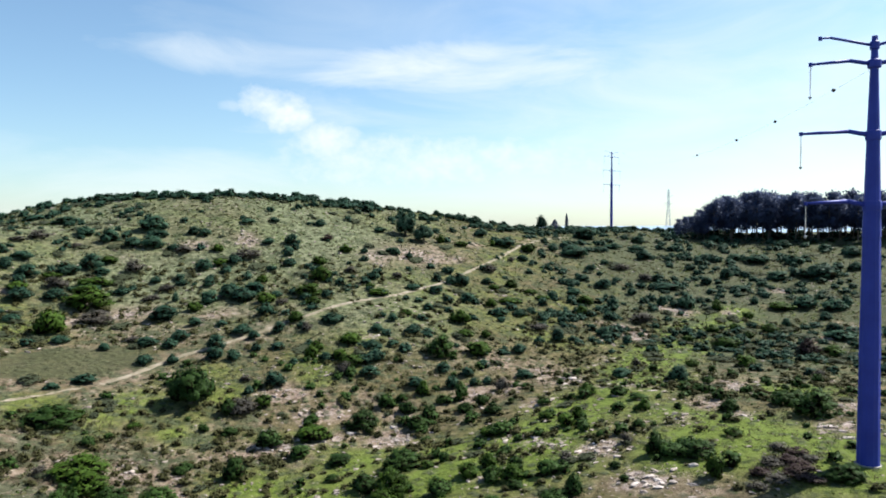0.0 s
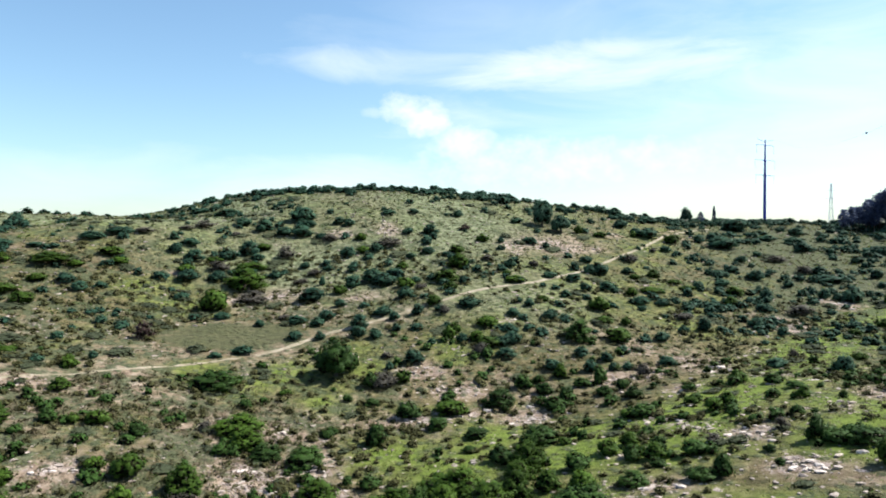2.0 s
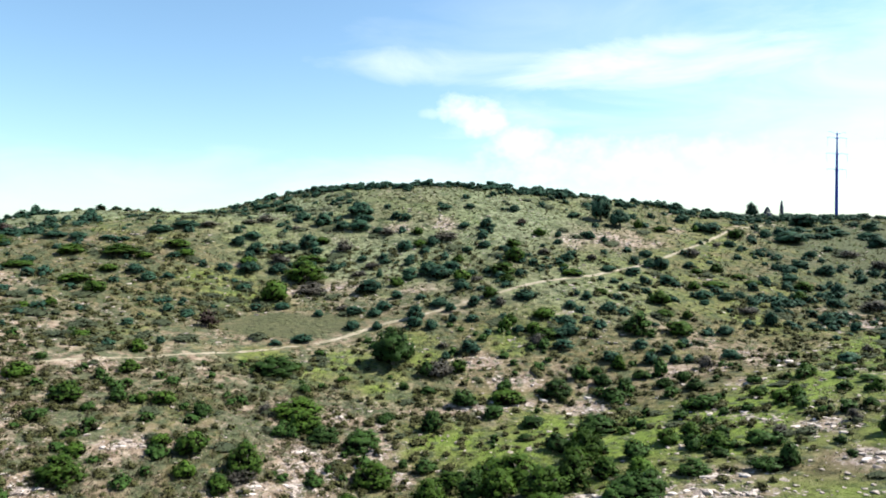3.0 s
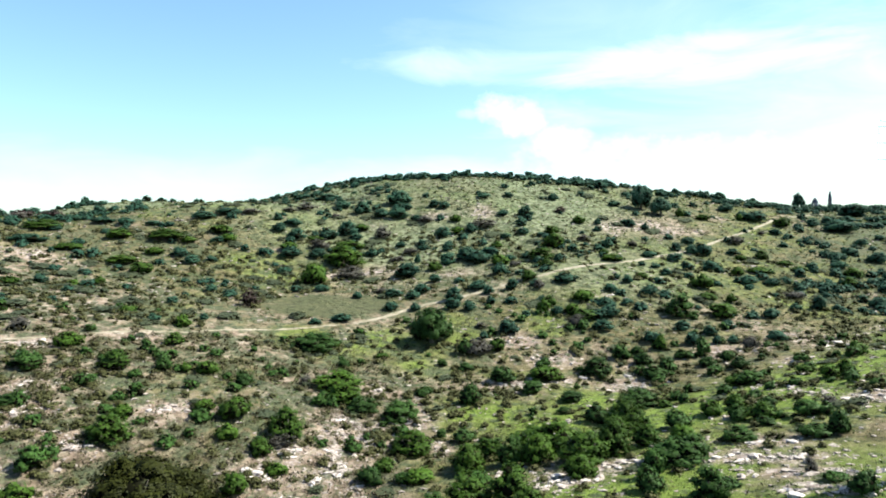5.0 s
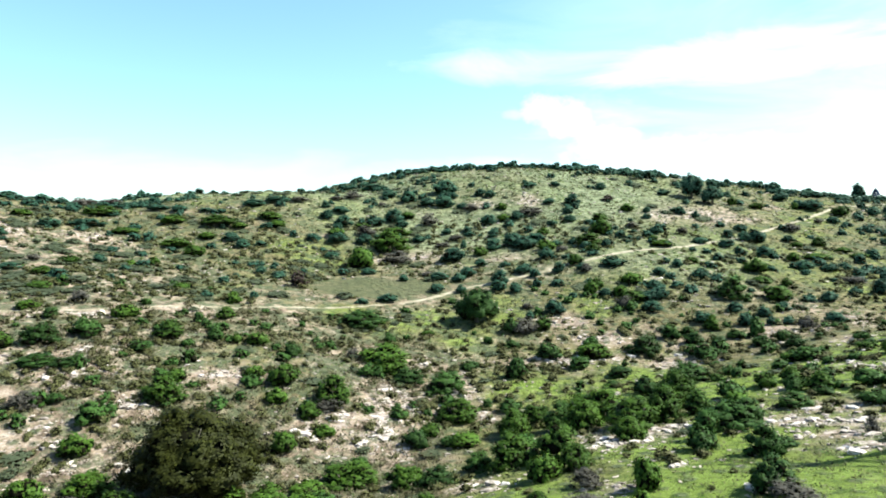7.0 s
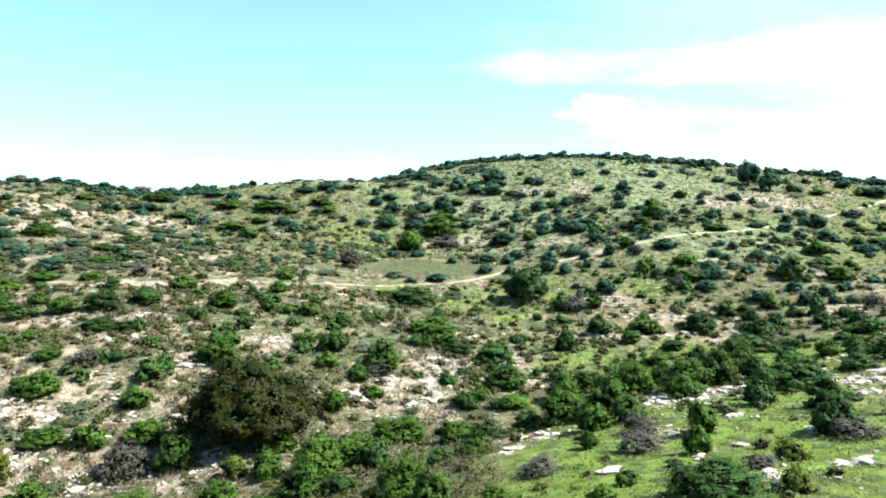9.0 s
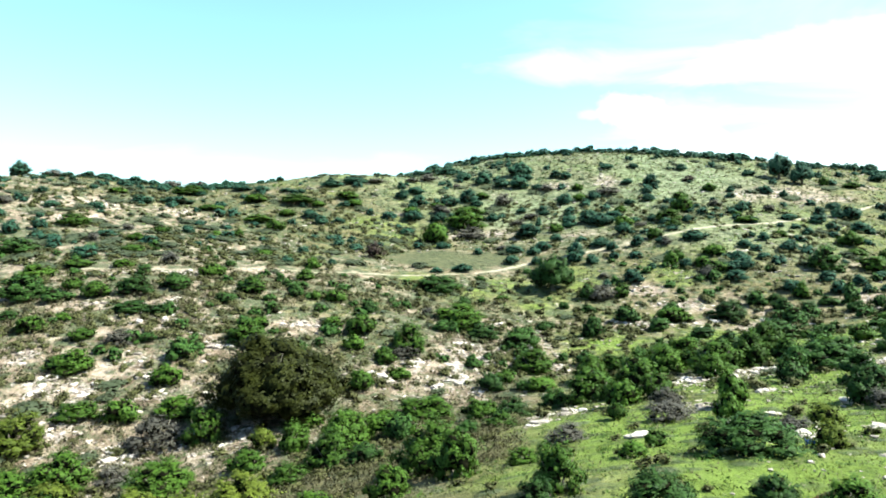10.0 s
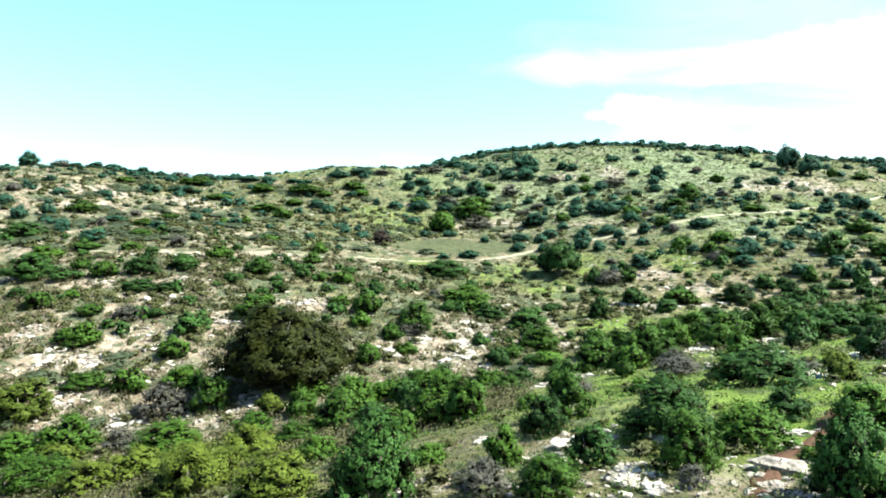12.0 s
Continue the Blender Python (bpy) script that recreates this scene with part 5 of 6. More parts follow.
def power_pole(x, y, height, turn, label, girth=1.0):
    """A tubular steel pole with four pairs of bent arms; the two middle pairs carry hanging insulators."""
    z = float(ground(x, y))
    k = height / 31.8
    ob = tagged(new("power_pole"), label, "power pole", "power line poles")
    ob.matrix_world = pose(x, y, z, 0, 0, turn)
    profile = [(0.80 * k, -0.6), (0.79 * k, 0.0), (0.70 * k, 8 * k), (0.74 * k, 8 * k), (0.72 * k, 8.5 * k), (0.60 * k, 17 * k), (0.64 * k, 17 * k), (0.62 * k, 17.6 * k), (0.42 * k, 25 * k), (0.27 * k, 29.8 * k), (0.19 * k, 31.8 * k)]
    profile = [(r * girth, v) for r, v in profile]
    part("pole", mesh_from("pole", *lathe(profile, 12), [STEEL]), ob)
    part("footing", mesh_from("footing", *lathe([(0.9 * k, -0.7), (0.9 * k, 0.03), (0.86 * k, 0.06), (0.8 * k, 0.06)], 20), [plain("concrete", (0.26, 0.25, 0.23), 0.9)]), ob, "pale concrete footing")
    for root, tip, kink, reach, bend, thick, hang in ((31.1, 31.75, 31.8, 3.75, 3.1, 0.10, 0), (29.75, 29.85, 30.05, 4.4, 1.75, 0.15, 2.35), (24.5, 24.7, 24.85, 5.0, 1.75, 0.17, 2.4), (19.3, 19.5, 19.65, 4.6, 1.75, 0.17, 2.4)):
        for way in (-1, 1):
            verts, faces = [], []
            stick(verts, faces, (0, 0, root * k), (way * bend * k, 0, kink * k), thick * k * 1.1 * girth ** 2, thick * k * 0.95 * girth ** 2, 8)
            stick(verts, faces, (way * bend * k, 0, kink * k), (way * reach * k, 0, tip * k), thick * k * 0.95 * girth ** 2, thick * k * 0.55 * girth ** 2, 8)
            arm = part("arm", mesh_from("arm", verts, faces, [STEEL], smooth_shade=True), ob)
            verts, faces = lathe([(0.14 * k * girth, -0.14 * k * girth), (0.14 * k * girth, 0.14 * k * girth)], 8)
            part("end_plate", mesh_from("end_plate", [(vx + way * reach * k, vy, vz + tip * k) for vx, vy, vz in verts], faces, [STEEL]), arm)
            if hang:
                rings = [(0.02, 0.0)]
                for d in range(14):
                    low = -0.15 - d * (hang - 0.4) / 14
                    rings += [(0.02, low), (0.075, low - 0.03), (0.02, low - 0.06)]
                rings += [(0.02, -hang + 0.1), (0.11, -hang + 0.06), (0.12, -hang), (0.05, -hang - 0.12)]
                verts, faces = lathe([(r * k, v * k) for r, v in reversed(rings)], 8)
                part("insulator", mesh_from("insulator", [(vx + way * reach * k, vy, vz + (tip - 0.1) * k) for vx, vy, vz in verts], faces, [GLASS_GREY]), arm, "pale hanging insulator string")
        profile = [(0.36, -0.42), (0.52, -0.34), (0.55, 0), (0.52, 0.34), (0.36, 0.42)] if root < 29 else [(0.3, -0.35), (0.46, -0.25), (0.46, 0.25), (0.3, 0.35)]
        grow = 0.7 if root > 31 else 1.2 if root < 22 else 1.0
        verts, faces = lathe([(r * k * grow * girth, (root + v) * k) for r, v in profile], 12)
        part("collar", mesh_from("collar", verts, faces, [STEEL]), ob)
    return ob


NEAR_POLE, FAR_POLE = (31.8, 51.2), (66.8, 274.0)
LINE_TURN = -math.degrees(math.atan2(FAR_POLE[0] - NEAR_POLE[0], FAR_POLE[1] - NEAR_POLE[1]))
power_pole(*NEAR_POLE, 31.8, LINE_TURN, "tall tubular grey steel power pole standing in grass")
power_pole(*FAR_POLE, 53.4 - float(ground(*FAR_POLE)), LINE_TURN + 48, "distant tubular steel power pole on the skyline", 0.72)


def earth_wire():
    """The thin earth wire between the poles' tops, with round aircraft markers."""
    c, s = math.cos(radians(LINE_TURN)), math.sin(radians(LINE_TURN))
    a = Vector((NEAR_POLE[0] + 3.7 * c, NEAR_POLE[1] + 3.7 * s, float(ground(*NEAR_POLE)) + 31.75))
    b = Vector((FAR_POLE[0] + 3.7 * c, FAR_POLE[1] + 3.7 * s, 53.2))

    def at(t):
        p = a.lerp(b, t)
        p.z -= 4 * 6.6 * t * (1 - t)
        return p

    verts, faces = [], []
    for k in range(40):
        stick(verts, faces, at(k / 40), at((k + 1) / 40), 0.006, 0.006, 4)
    ob = tagged(new("earth_wire", mesh_from("earth_wire", verts, faces, [STEEL])), "thin steel earth wire strung between power poles", "wire")
    for t in (0.077, 0.156, 0.236, 0.36):
        verts, faces = lathe([(0.02, -0.19), (0.11, -0.15), (0.17, -0.07), (0.185, -0.01), (0.185, 0.01), (0.17, 0.07), (0.11, 0.15), (0.02, 0.19)], 14)
        ball = part("marker_ball", mesh_from("marker_ball", verts, faces, [DARK], smooth_shade=True), ob, "round dark aircraft warning ball")
        ball.location = at(t)


earth_wire()


PALE = plain("pale_galvanised", (0.62, 0.66, 0.72), 0.6)


def lattice_tower(x, y, top):
    z = float(ground(x, y))
    h = top - z
    ob = tagged(new("lattice_tower"), "far pale steel lattice power tower behind the ridge", "power tower")
    ob.location = (x, y, z)
    legs = [(sx, sy) for sx in (-1, 1) for sy in (-1, 1)]
    wide = lambda t: 3.6 * (1 - t) ** 1.3 + 0.45
    for sx, sy in legs:
        verts, faces = [], []
        for k in range(8):
            t, u = k / 8, (k + 1) / 8
            stick(verts, faces, (sx * wide(t), sy * wide(t), t * h), (sx * wide(u), sy * wide(u), u * h), 0.16, 0.16, 4)
        part("leg", mesh_from("leg", verts, faces, [PALE]), ob)
    verts, faces = [], []
    for k in range(8):
        t, u = k / 8, (k + 1) / 8
        for (ax, ay), (bx, by) in (((-1, -1), (1, -1)), ((1, -1), (1, 1)), ((1, 1), (-1, 1)), ((-1, 1), (-1, -1))):
            stick(verts, faces, (ax * wide(t), ay * wide(t), t * h), (bx * wide(u), by * wide(u), u * h), 0.07, 0.07, 4)
            stick(verts, faces, (bx * wide(t), by * wide(t), t * h), (ax * wide(u), ay * wide(u), u * h), 0.07, 0.07, 4)
    part("bracing", mesh_from("bracing", verts, faces, [PALE]), ob)
    for t, r in ((0.82, 5.0), (0.92, 4.2)):
        for way in (-1, 1):
            verts, faces = [], []
            stick(verts, faces, (0, 0, t * h - 0.6), (way * r, 0, t * h), 0.12, 0.08, 4)
            stick(verts, faces, (0, 0, t * h + 0.8), (way * r, 0, t * h), 0.1, 0.06, 4)
            part("arm", mesh_from("arm", verts, faces, [PALE]), ob)


lattice_tower(212, 650, 61)


def distant_hills():
    """A low range at the edge of sight, distance haze painted in as its blue."""
    n, verts, faces = 160, [], []
    for k in range(n):
        a = radians(-75 + 150 * k / (n - 1))
        top = 46 + 9 * noise.noise((k * 0.09, 3, 0)) + 4 * noise.noise((k * 0.4, 7, 0))
        for r, z in ((3300, -60), (3600, top), (3900, -60)):
            verts.append((r * math.sin(a), r * math.cos(a), z))
    for k in range(n - 1):
        for j in range(2):
            i = 3 * k + j
            faces.append((i, i + 3, i + 4, i + 1))
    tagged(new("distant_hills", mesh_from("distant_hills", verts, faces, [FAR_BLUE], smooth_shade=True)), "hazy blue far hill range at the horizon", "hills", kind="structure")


distant_hills()


# ---- stones ----
def stone_points(rng, size):
    """A rough block with chipped corners: 8 to 14 points' hull."""
    bm = bmesh.new()
    for k in range(13):
        v = np.array([rng.uniform(-1, 1), rng.uniform(-1, 1), rng.uniform(-0.7, 1)])
        v = v / max(np.abs(v).max(), 0.4) * rng.uniform(0.75, 1.0)
        bm.verts.new(tuple(v * size))
    bmesh.ops.convex_hull(bm, input=bm.verts)
    loose = [v for v in bm.verts if not v.link_faces]
    bmesh.ops.delete(bm, geom=loose, context="VERTS")
    bm.verts.index_update()
    out = np.array([v.co[:] for v in bm.verts]), [[v.index for v in f.verts] for f in bm.faces]
    bm.free()
    return out


STONES = [stone_points(random.Random(60 + k), np.array((0.5, 0.36, 0.2))) for k in range(14)]


def rugged_stone(seed, fine):
    """A weathered limestone block with pits and ledges, about a metre long."""
    bm = bmesh.new()
    bmesh.ops.create_icosphere(bm, subdivisions=fine, radius=0.5)
    for v in bm.verts:
        p = v.co.copy()
        push = 1 + 0.55 * noise.noise(p * 2.2 + Vector((seed * 7, 0, 0))) + 0.25 * noise.noise(p * 5.5 + Vector((0, seed * 5, 0)))
        v.co = Vector((p.x * push, p.y * push * 0.72, round(p.z * push * 0.42 * 9) / 9 * 0.6 + p.z * push * 0.42 * 0.4))
    me = bpy.data.meshes.new("stone")
    bm.to_mesh(me)
    bm.free()
    me.materials.append(STONE)
    return me


BLOCKS = [mesh_from("stone", co, tri, [STONE]) for co, tri in STONES]
RUGGED, CLOSE, SLABS = ([rugged_stone(k + 20 * fine, fine) for k in range(8)] for fine in (1, 2, 3))


def add_stone(verts, faces, rng, x, y, size, turn, flat=1.0):
    co, tri = rng.choice(STONES)
    c, s = math.cos(turn), math.sin(turn)
    base, z = len(verts), float(ground(x, y))
    for vx, vy, vz in co * size:
        verts.append((x + c * vx - s * vy, y + s * vx + c * vy, z + vz * flat + 0.02 * size))
    faces += [[base + i for i in f] for f in tri]


for n, (x, y, w, d, turn) in enumerate(OUTCROPS):
    rng = random.Random(700 + n)
    away = math.hypot(x, y)
    ob = tagged(new("limestone_outcrop"), "pale weathered limestone blocks breaking through thin soil", "rock outcrop", "limestone outcrops")
    ob.location = (x, y, float(ground(x, y)))
    count = int(min(90, max(8, w * d * (4.2 if away < 30 else 1.7 if away < 60 else 1.1))))
    c, s = math.cos(radians(turn)), math.sin(radians(turn))
    if away < 20:
        # one broad slab with some broken pieces round it
        count = 5
        slab = part("slab", rng.choice(SLABS), ob, "broad pale limestone slab")
        slab.matrix_basis = Matrix.Translation(-Vector(ob.location)) @ pose(x, y, float(ground(x, y)) + 0.03, 0, 0, turn + rng.gauss(0, 12)) @ Matrix.Diagonal((w * 0.68, d * 0.6, 0.2 + 0.35 * min(w, d), 1))
    for k in range(count):
        u, v = rng.gauss(0, 0.27) * w, rng.gauss(0, 0.27) * d
        if away < 20:
            u, v = 2 * u, 1.6 * v
        size = (0.10 + 0.2 * rng.random() ** 2) if away < 20 else (0.11 + 0.62 * rng.random() ** 4) if away < 32 else (0.15 + 0.75 * rng.random() ** 3.5)
        px, py = x + c * u - s * v, y + s * u + c * v
        stone = part("stone", rng.choice(CLOSE if away < 22 else RUGGED if away < 75 else BLOCKS), ob)
        stone.matrix_basis = Matrix.Translation(-Vector(ob.location)) @ pose(px, py, float(ground(px, py)) + 0.02, rng.gauss(0, 6), rng.gauss(0, 6), turn + rng.gauss(6, 28)) @ Matrix.Diagonal((size * rng.uniform(0.9, 1.5), size, size * rng.uniform(0.8, 1.6), 1))

    if 20 <= away < 75:
        # flat ledges of bedrock, all along the beds' one direction
        beds = 38 if x > -30 else 95 if away < 62 else 20
        for k in range(int(min(6, 1 + 0.2 * w * d))):
            u, v = rng.gauss(0, 0.3) * w, rng.gauss(0, 0.3) * d
            px, py = x + c * u - s * v, y + s * u + c * v
            long = rng.uniform(0.5, 1.3)
            ledge = part("ledge", rng.choice(CLOSE if away < 60 else RUGGED), ob)
            ledge.matrix_basis = Matrix.Translation(-Vector(ob.location)) @ pose(px, py, float(ground(px, py)) + 0.03, rng.gauss(0, 4), rng.gauss(0, 4), beds + rng.gauss(0, 9)) @ Matrix.Diagonal((long, long * rng.uniform(0.3, 0.55), rng.uniform(0.45, 0.8), 1))


TRACK_LINE = np.array(TRACK)


def open_ground(x, y):
    """True where a shrub may stand: off the track and the even patch."""
    return np.hypot(TRACK_LINE[:, 0] - x, TRACK_LINE[:, 1] - y).min() > 3 and even_patch(x, y) < 0.3


def scatter(rng, count):
    """Plan points over the seen land, closer together near the camera, clear of the track."""
    line = np.array(TRACK)
    made = 0
    while made < count:
        a, r = radians(rng.uniform(-66, 36)), 9 + 235 * rng.random() ** 1.35
        x, y = r * math.sin(a), r * math.cos(a)
        if np.hypot(line[:, 0] - x, line[:, 1] - y).min() < 3.0 or even_patch(x, y) > 0.3:
            continue
        made += 1
        yield x, y, r


def loose_stones():
    rng = random.Random(90)
    verts, faces = [], []
    for x, y, r in scatter(rng, 9500):
        if noise.noise((x * 0.05, y * 0.05, 4)) < -0.12:
            continue
        add_stone(verts, faces, rng, x, y, (0.16 + 0.5 * rng.random() ** 4) * (0.55 if r < 38 else 1 + r / 220), rng.uniform(0, 6.3), 0.85)
    # pale stones on the hill's open face
    for k in range(5200):
        a, r = radians(rng.uniform(-50, 8)), rng.uniform(92, 200)
        x, y = r * math.sin(a), r * math.cos(a)
        if noise.noise((x * 0.06, y * 0.09, 21)) > rng.uniform(-0.1, 0.5) and open_ground(x, y):
            add_stone(verts, faces, rng, x, y, 0.3 + 0.75 * rng.random() ** 3, rng.uniform(0, 6.3), 0.8)
    for x, y, w, d, turn in OUTCROPS:
        c, s = math.cos(radians(turn)), math.sin(radians(turn))
        for k in range(int(min(100 if x < -29 else 60, 5 + 8 * w * d)) if math.hypot(x, y) < 80 else 22):
            u, v = rng.gauss(0, 0.5) * w, rng.gauss(0, 0.5) * d
            add_stone(verts, faces, rng, x + c * u - s * v, y + s * u + c * v, 0.1 + 0.36 * rng.random() ** 2, rng.uniform(0, 6.3), 0.9)
    tagged(new("loose_stones", mesh_from("loose_stones", verts, faces, [STONE])), "small pale limestones strewn over the slope", "stones", kind="stuff")


loose_stones()


# ---- low growth ----
def low_scrub(name, seed, count, mat, wide, high, leaf, leaves, label, category, where, sweep=(-66, 36), depth=(9, 244)):
    """Small clumps all over the seen land, each a tuft of blades; finer blades where the camera comes near."""
    rng = np.random.default_rng(seed)
    a, r = np.radians(rng.uniform(*sweep, count)), depth[0] + (depth[1] - depth[0]) * rng.uniform(0, 1, count) ** 1.25
    x, y = r * np.sin(a), r * np.cos(a)
    patch = np.sin(x * where + 2 * np.sin(y * where * 0.7 + seed)) * np.sin(y * where * 1.1 + 2 * np.sin(x * where * 0.6)) + rng.normal(0, 0.5, count)
    line = np.array(TRACK)
    keep = (patch > -0.35) & (np.hypot(x[:, None] - line[:, 0], y[:, None] - line[:, 1]).min(1) > 2.2) & (even_patch(x, y) < 0.5)
    x, y, r = x[keep], y[keep], r[keep]
    n = np.clip(leaves * (3.2 - r / 16), leaves, None).astype(int)
    owner = np.repeat(np.arange(len(x)), n)
    size = rng.uniform(0.5, 1.5, len(x))
    way = rng.normal(size=(len(owner), 3))
    way /= np.linalg.norm(way, axis=1)[:, None]
    way[:, 2] = np.abs(way[:, 2])
    root = np.stack([x, y, ground(x, y)], 1)[owner]
    at = root + way * (wide, wide, high) * (size[owner] * rng.uniform(0.5, 1.05, len(owner)))[:, None]
    blade = (leaf * (0.16 + r / 75))[owner][:, None]
    up = (way + rng.normal(0, 0.5, way.shape)) * blade
    side = np.cross(way, rng.normal(size=way.shape)) * blade * 0.45
    tips = np.stack([at - up * 0.7 + side, at - up * 0.7 - side, at + up], 1).reshape(-1, 3)
    soft = np.repeat(way * 0.5 + (0, 0, 0.7) + rng.normal(0, 0.15, way.shape), 3, 0)
    tagged(new(name, leaf_mesh(name, tips, np.arange(len(tips)).reshape(-1, 3), soft, [mat])), label, category, kind="stuff")


low_scrub("dwarf_scrub", 5, 34000, LEAF["heath"], 0.40, 0.28, 0.085, 8, "low grey-green dwarf scrub tufts covering the slope", "scrub", 0.06)
low_scrub("grey_scrub", 15, 7000, LEAF["tuft"], 0.5, 0.42, 0.1, 18, "low dull grey-green cushion scrub among stones", "scrub", 0.16, (-66, -23), (26, 88))
low_scrub("green_herbs", 6, 15000, LEAF["green"], 0.34, 0.22, 0.075, 8, "low fresh green herb clumps over the slope", "herbs", 0.05)
low_scrub("grass_tufts", 7, 16000, LEAF["grass"], 0.28, 0.2, 0.06, 8, "yellow-green spring grass tufts on the ground", "grass", 0.04)


def crown_stock(seed, lobes, leaves, leaf, mat, **more):
    """The points, leaves, outward ways and material slots of four crowns, to be strewn."""
    stock = []
    for k in range(4):
        me = crown_mesh(seed + k, lobes, leaves, leaf, mat, **more)
        co, out = np.empty(len(me.vertices) * 3), np.empty(len(me.vertices) * 3, np.float32)
        tri, slot = np.empty(len(me.polygons) * 3, np.int32), np.empty(len(me.polygons), np.int32)
        me.vertices.foreach_get("co", co)
        me.attributes["custom_normal"].data.foreach_get("vector", out)
        me.loops.foreach_get("vertex_index", tri)
        me.polygons.foreach_get("material_index", slot)
        stock.append((co.reshape(-1, 3), tri.reshape(-1, 3), out.reshape(-1, 3), slot))
        bpy.data.meshes.remove(me)
    return stock


def strewn(name, stock, rows, mats, rng, label, category):
    """Crowns of a stock joined into one object; rows: x, y, width, height."""
    verts, faces, outs, slots, base = [], [], [], [], 0
    for x, y, w, h in rows:
        co, tri, out, slot = rng.choice(stock)
        t = rng.uniform(0, 6.3)
        c, s = math.cos(t), math.sin(t)
        turned = lambda p: np.stack([c * p[:, 0] - s * p[:, 1], s * p[:, 0] + c * p[:, 1], p[:, 2]], 1)
        placed = turned(co) * (w, w, h * 1.1)
        z = float(ground(x, y))
        rise_x, rise_y = float(ground(x + 0.8, y)) - z, float(ground(x, y + 0.8)) - z
        placed[:, 2] += (placed[:, 0] * rise_x + placed[:, 1] * rise_y) / 0.8
        verts.append(placed + (x, y, z - 0.16 * h))
        outs.append(turned(out) / (w, w, h))
        faces.append(tri + base)
        slots.append(slot)
        base += len(co)
    me = leaf_mesh(name, np.concatenate(verts), np.concatenate(faces), np.concatenate(outs), mats, np.concatenate(slots))
    tagged(new(name, me), label, category, kind="stuff")


def far_shrubs():
    """The many small shrubs high on the hill and its ridges, too far off to tell apart."""
    rng = random.Random(12)
    crests = ((3, 22, 226, 252), (-64, -46, 146, 172), (-48, -22, 178, 214), (-24, -2, 186, 206), (-8, 14, 186, 222), (17, 34, 228, 258), (8, 20, 236, 262), (-52, -38, 214, 244), (-30, -6, 192, 208))
    rows = []
    while len(rows) < 1950:
        n = len(rows)
        crest = n % 4 == 1
        if crest:
            low, high, near, far = rng.choice(crests)
            a, r = radians(rng.uniform(low, high)), rng.uniform(near, far)
        elif n % 5 < 2:
            a, r = (radians(rng.uniform(-62, -2)), rng.uniform(150, 212)) if n % 5 == 0 and n % 2 else (radians(rng.uniform(8, 36)), rng.uniform(112, 245))
        else:
            a, r = radians(rng.uniform(-64, 36)), rng.uniform(58, 262) if n % 4 else rng.uniform(56, 140)
        x, y = r * math.sin(a), r * math.cos(a)
        if (not crest and noise.noise((x * 0.035, y * 0.035, 2)) < rng.uniform(-0.45, 0.2)) or not open_ground(x, y):
            continue
        w = rng.uniform(1.0, 2.6) * (1.3 if r > 180 else 1)
        h = w * rng.uniform(0.5, 0.78) * (0.8 if r < 120 else 1)
        w *= 0.7 if r < 100 else 1.25 if crest else 1
        rows.append((x, y, w, h * (1.05 if crest else 1)))
    # the open pasture round the even patch has few shrubs
    thin = random.Random(13)
    rows = [row for row in rows if math.hypot(row[0] + 74, row[1] - 82) > 27 or thin.random() < 0.35]
    for name, key, near, label in (("far_shrubs", "haze_blue", False, "many small dark evergreen shrubs on far slopes"), ("small_shrubs", "oak", True, "many small green evergreen shrubs on the lower slope")):
        strewn(name, crown_stock(900, 7, 200, 0.07, LEAF[key], sizes=(0.18, 0.3), core=0.7, shoots=0.0), [row for row in rows if (math.hypot(row[0], row[1]) < 100) == near], [LEAF[key], TWIG_SHADE], rng, label, "shrubs")


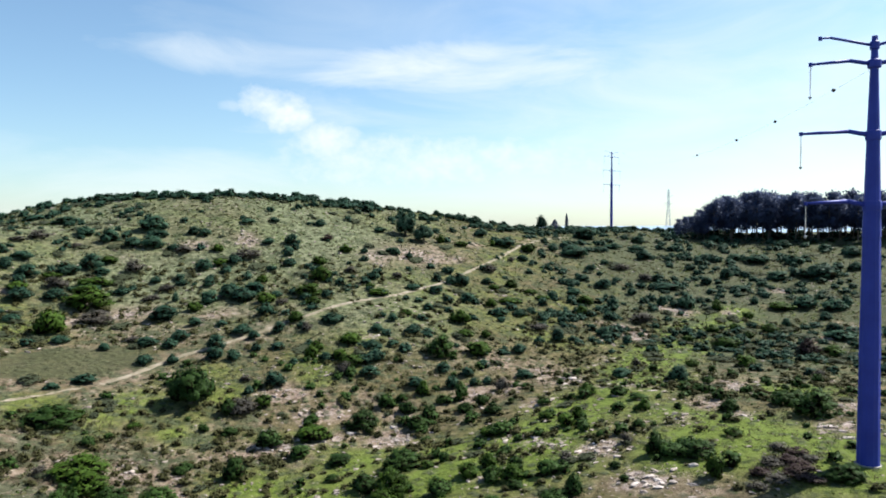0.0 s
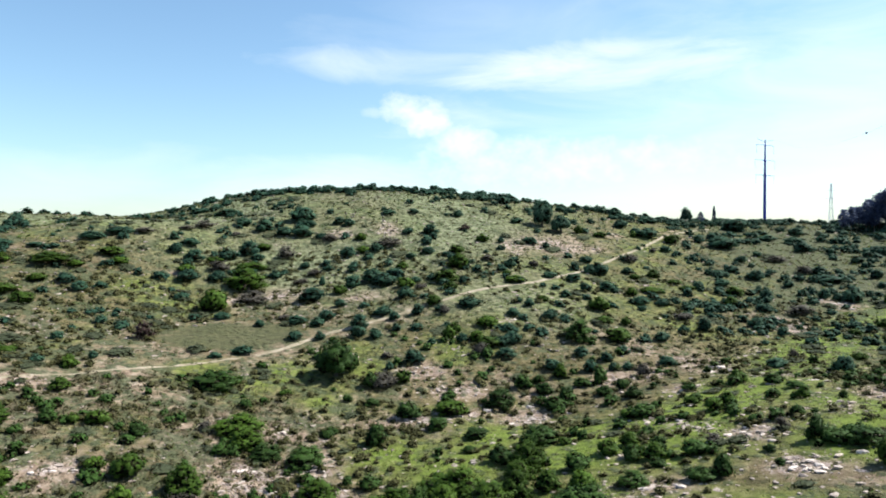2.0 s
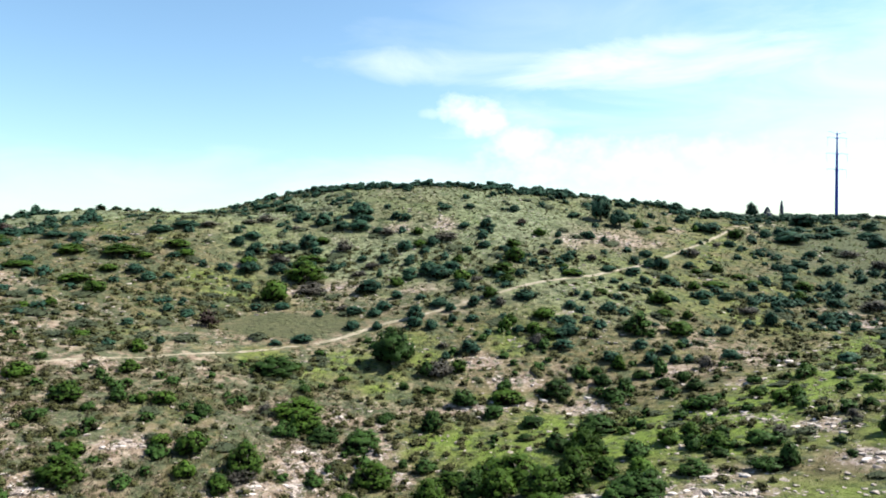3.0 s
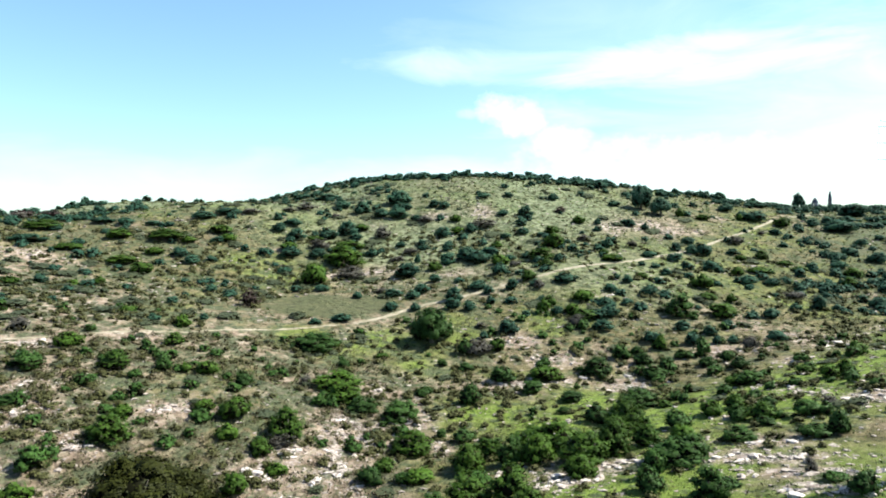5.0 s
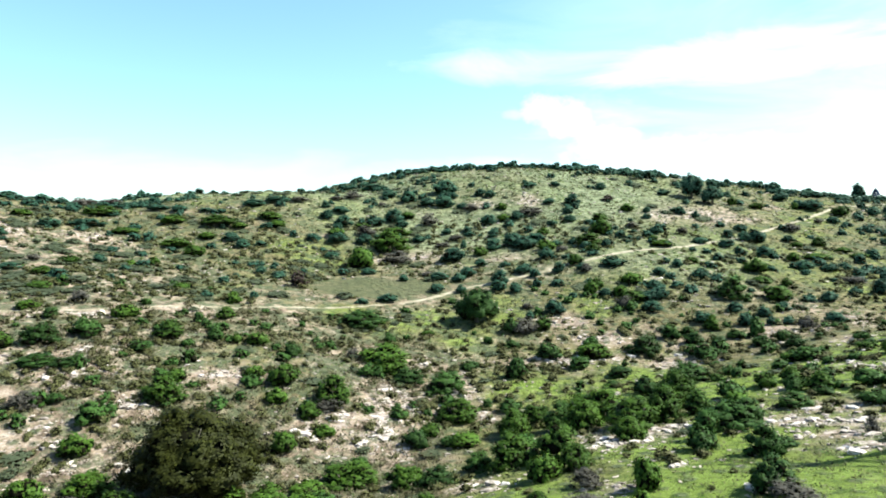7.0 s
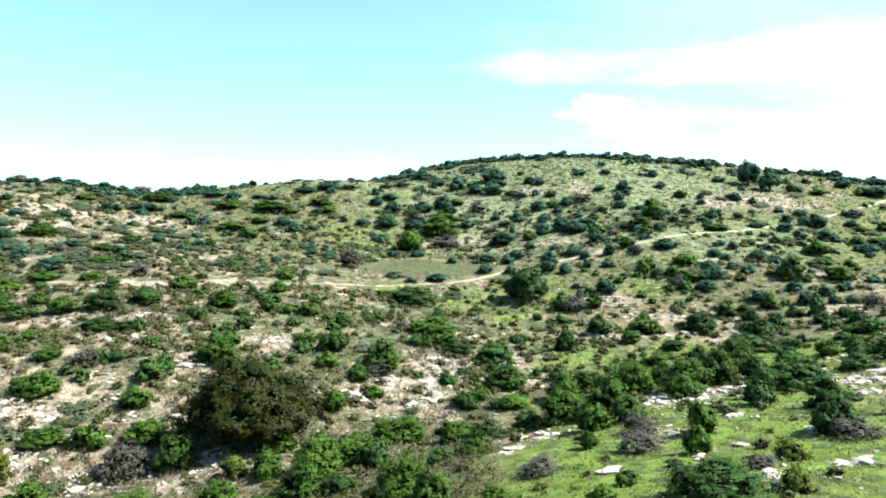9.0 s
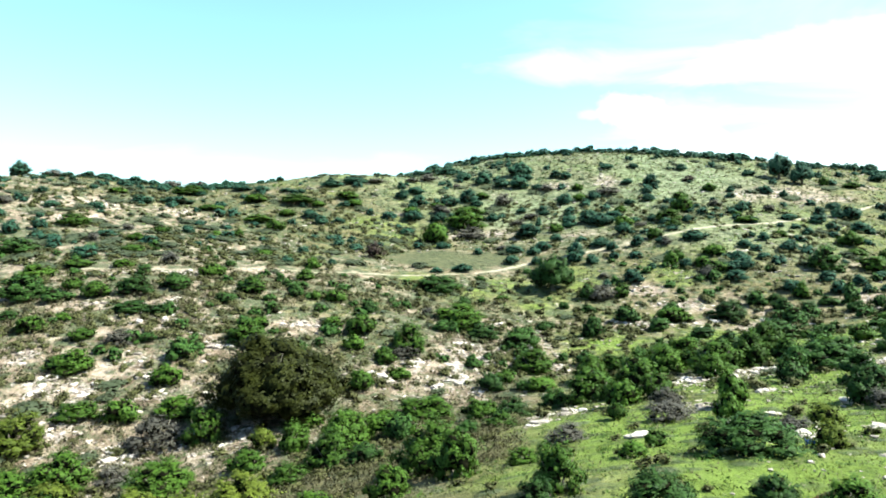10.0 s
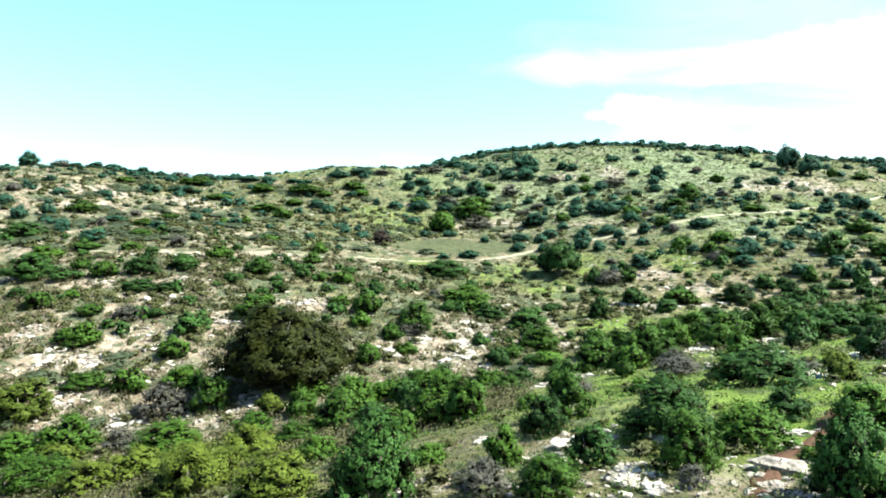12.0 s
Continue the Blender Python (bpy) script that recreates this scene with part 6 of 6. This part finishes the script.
def heath_mats():
    """Low flat mats of heath between the shrubs, thickest on the upper left slope and the shaded right one."""
    rng = random.Random(31)
    rows = []
    while len(rows) < 480:
        n = len(rows)
        if n % 5 < 2:
            a, r = radians(rng.uniform(-62, -24)), rng.uniform(84, 205)
        elif n % 5 < 3:
            a, r = radians(rng.uniform(8, 35)), rng.uniform(105, 235)
        else:
            a, r = radians(rng.uniform(-64, 34)), rng.uniform(40, 210)
        x, y = r * math.sin(a), r * math.cos(a)
        if noise.noise((x * 0.05, y * 0.05, 9)) < rng.uniform(-0.4, 0.25) or not open_ground(x, y):
            continue
        w = rng.uniform(1.2, 4.2) * (0.6 if r < 90 else 1)
        rows.append((x, y, w, rng.uniform(0.45, 0.9) * (0.7 if r < 90 else 1)))
    strewn("heath_mats", crown_stock(940, 10, 320, 0.055, LEAF["mat"], sizes=(0.16, 0.28), core=0.7, shoots=0.02, drop=0.0), rows, [LEAF["mat"], TWIG_SHADE], rng, "low flat dark grey-green heath mats on the slope", "heath")


def cushion_scrub():
    """Knee-high cushions of thorny scrub dotting the near and middle slopes, between tufts and shrubs."""
    rng = random.Random(47)
    rows = []
    while len(rows) < 4200:
        n = len(rows)
        a, r = radians(rng.uniform(-64, 35)), 13 + 130 * rng.random() ** (1.0 if n % 3 else 1.5)
        x, y = r * math.sin(a), r * math.cos(a)
        grassy = max(much * math.exp(-((x - lx) ** 2 + (y - ly) ** 2) / (lr * lr)) for lx, ly, lr, much in LUSH)
        if noise.noise((x * 0.07, y * 0.07, 14)) < rng.uniform(-0.5, 0.3) + 0.25 * grassy or not open_ground(x, y) or (x > -14 and y < 62 and rng.random() < 0.75) or (r < 50 and rng.random() < 0.45):
            continue
        w = rng.uniform(0.35, 1.0) * (0.75 if r < 30 else 1) * (1 + r / 260)
        rows.append((x, y, w, w * rng.uniform(0.45, 0.7)))
    strewn("cushion_scrub", crown_stock(960, 6, 170, 0.062, LEAF["cushion"], sizes=(0.18, 0.3), core=0.62, shoots=0.04), rows, [LEAF["cushion"], TWIG_SHADE], rng, "knee-high brownish-green thorny cushions dotting the slope", "scrub")


far_shrubs()
heath_mats()
cushion_scrub()
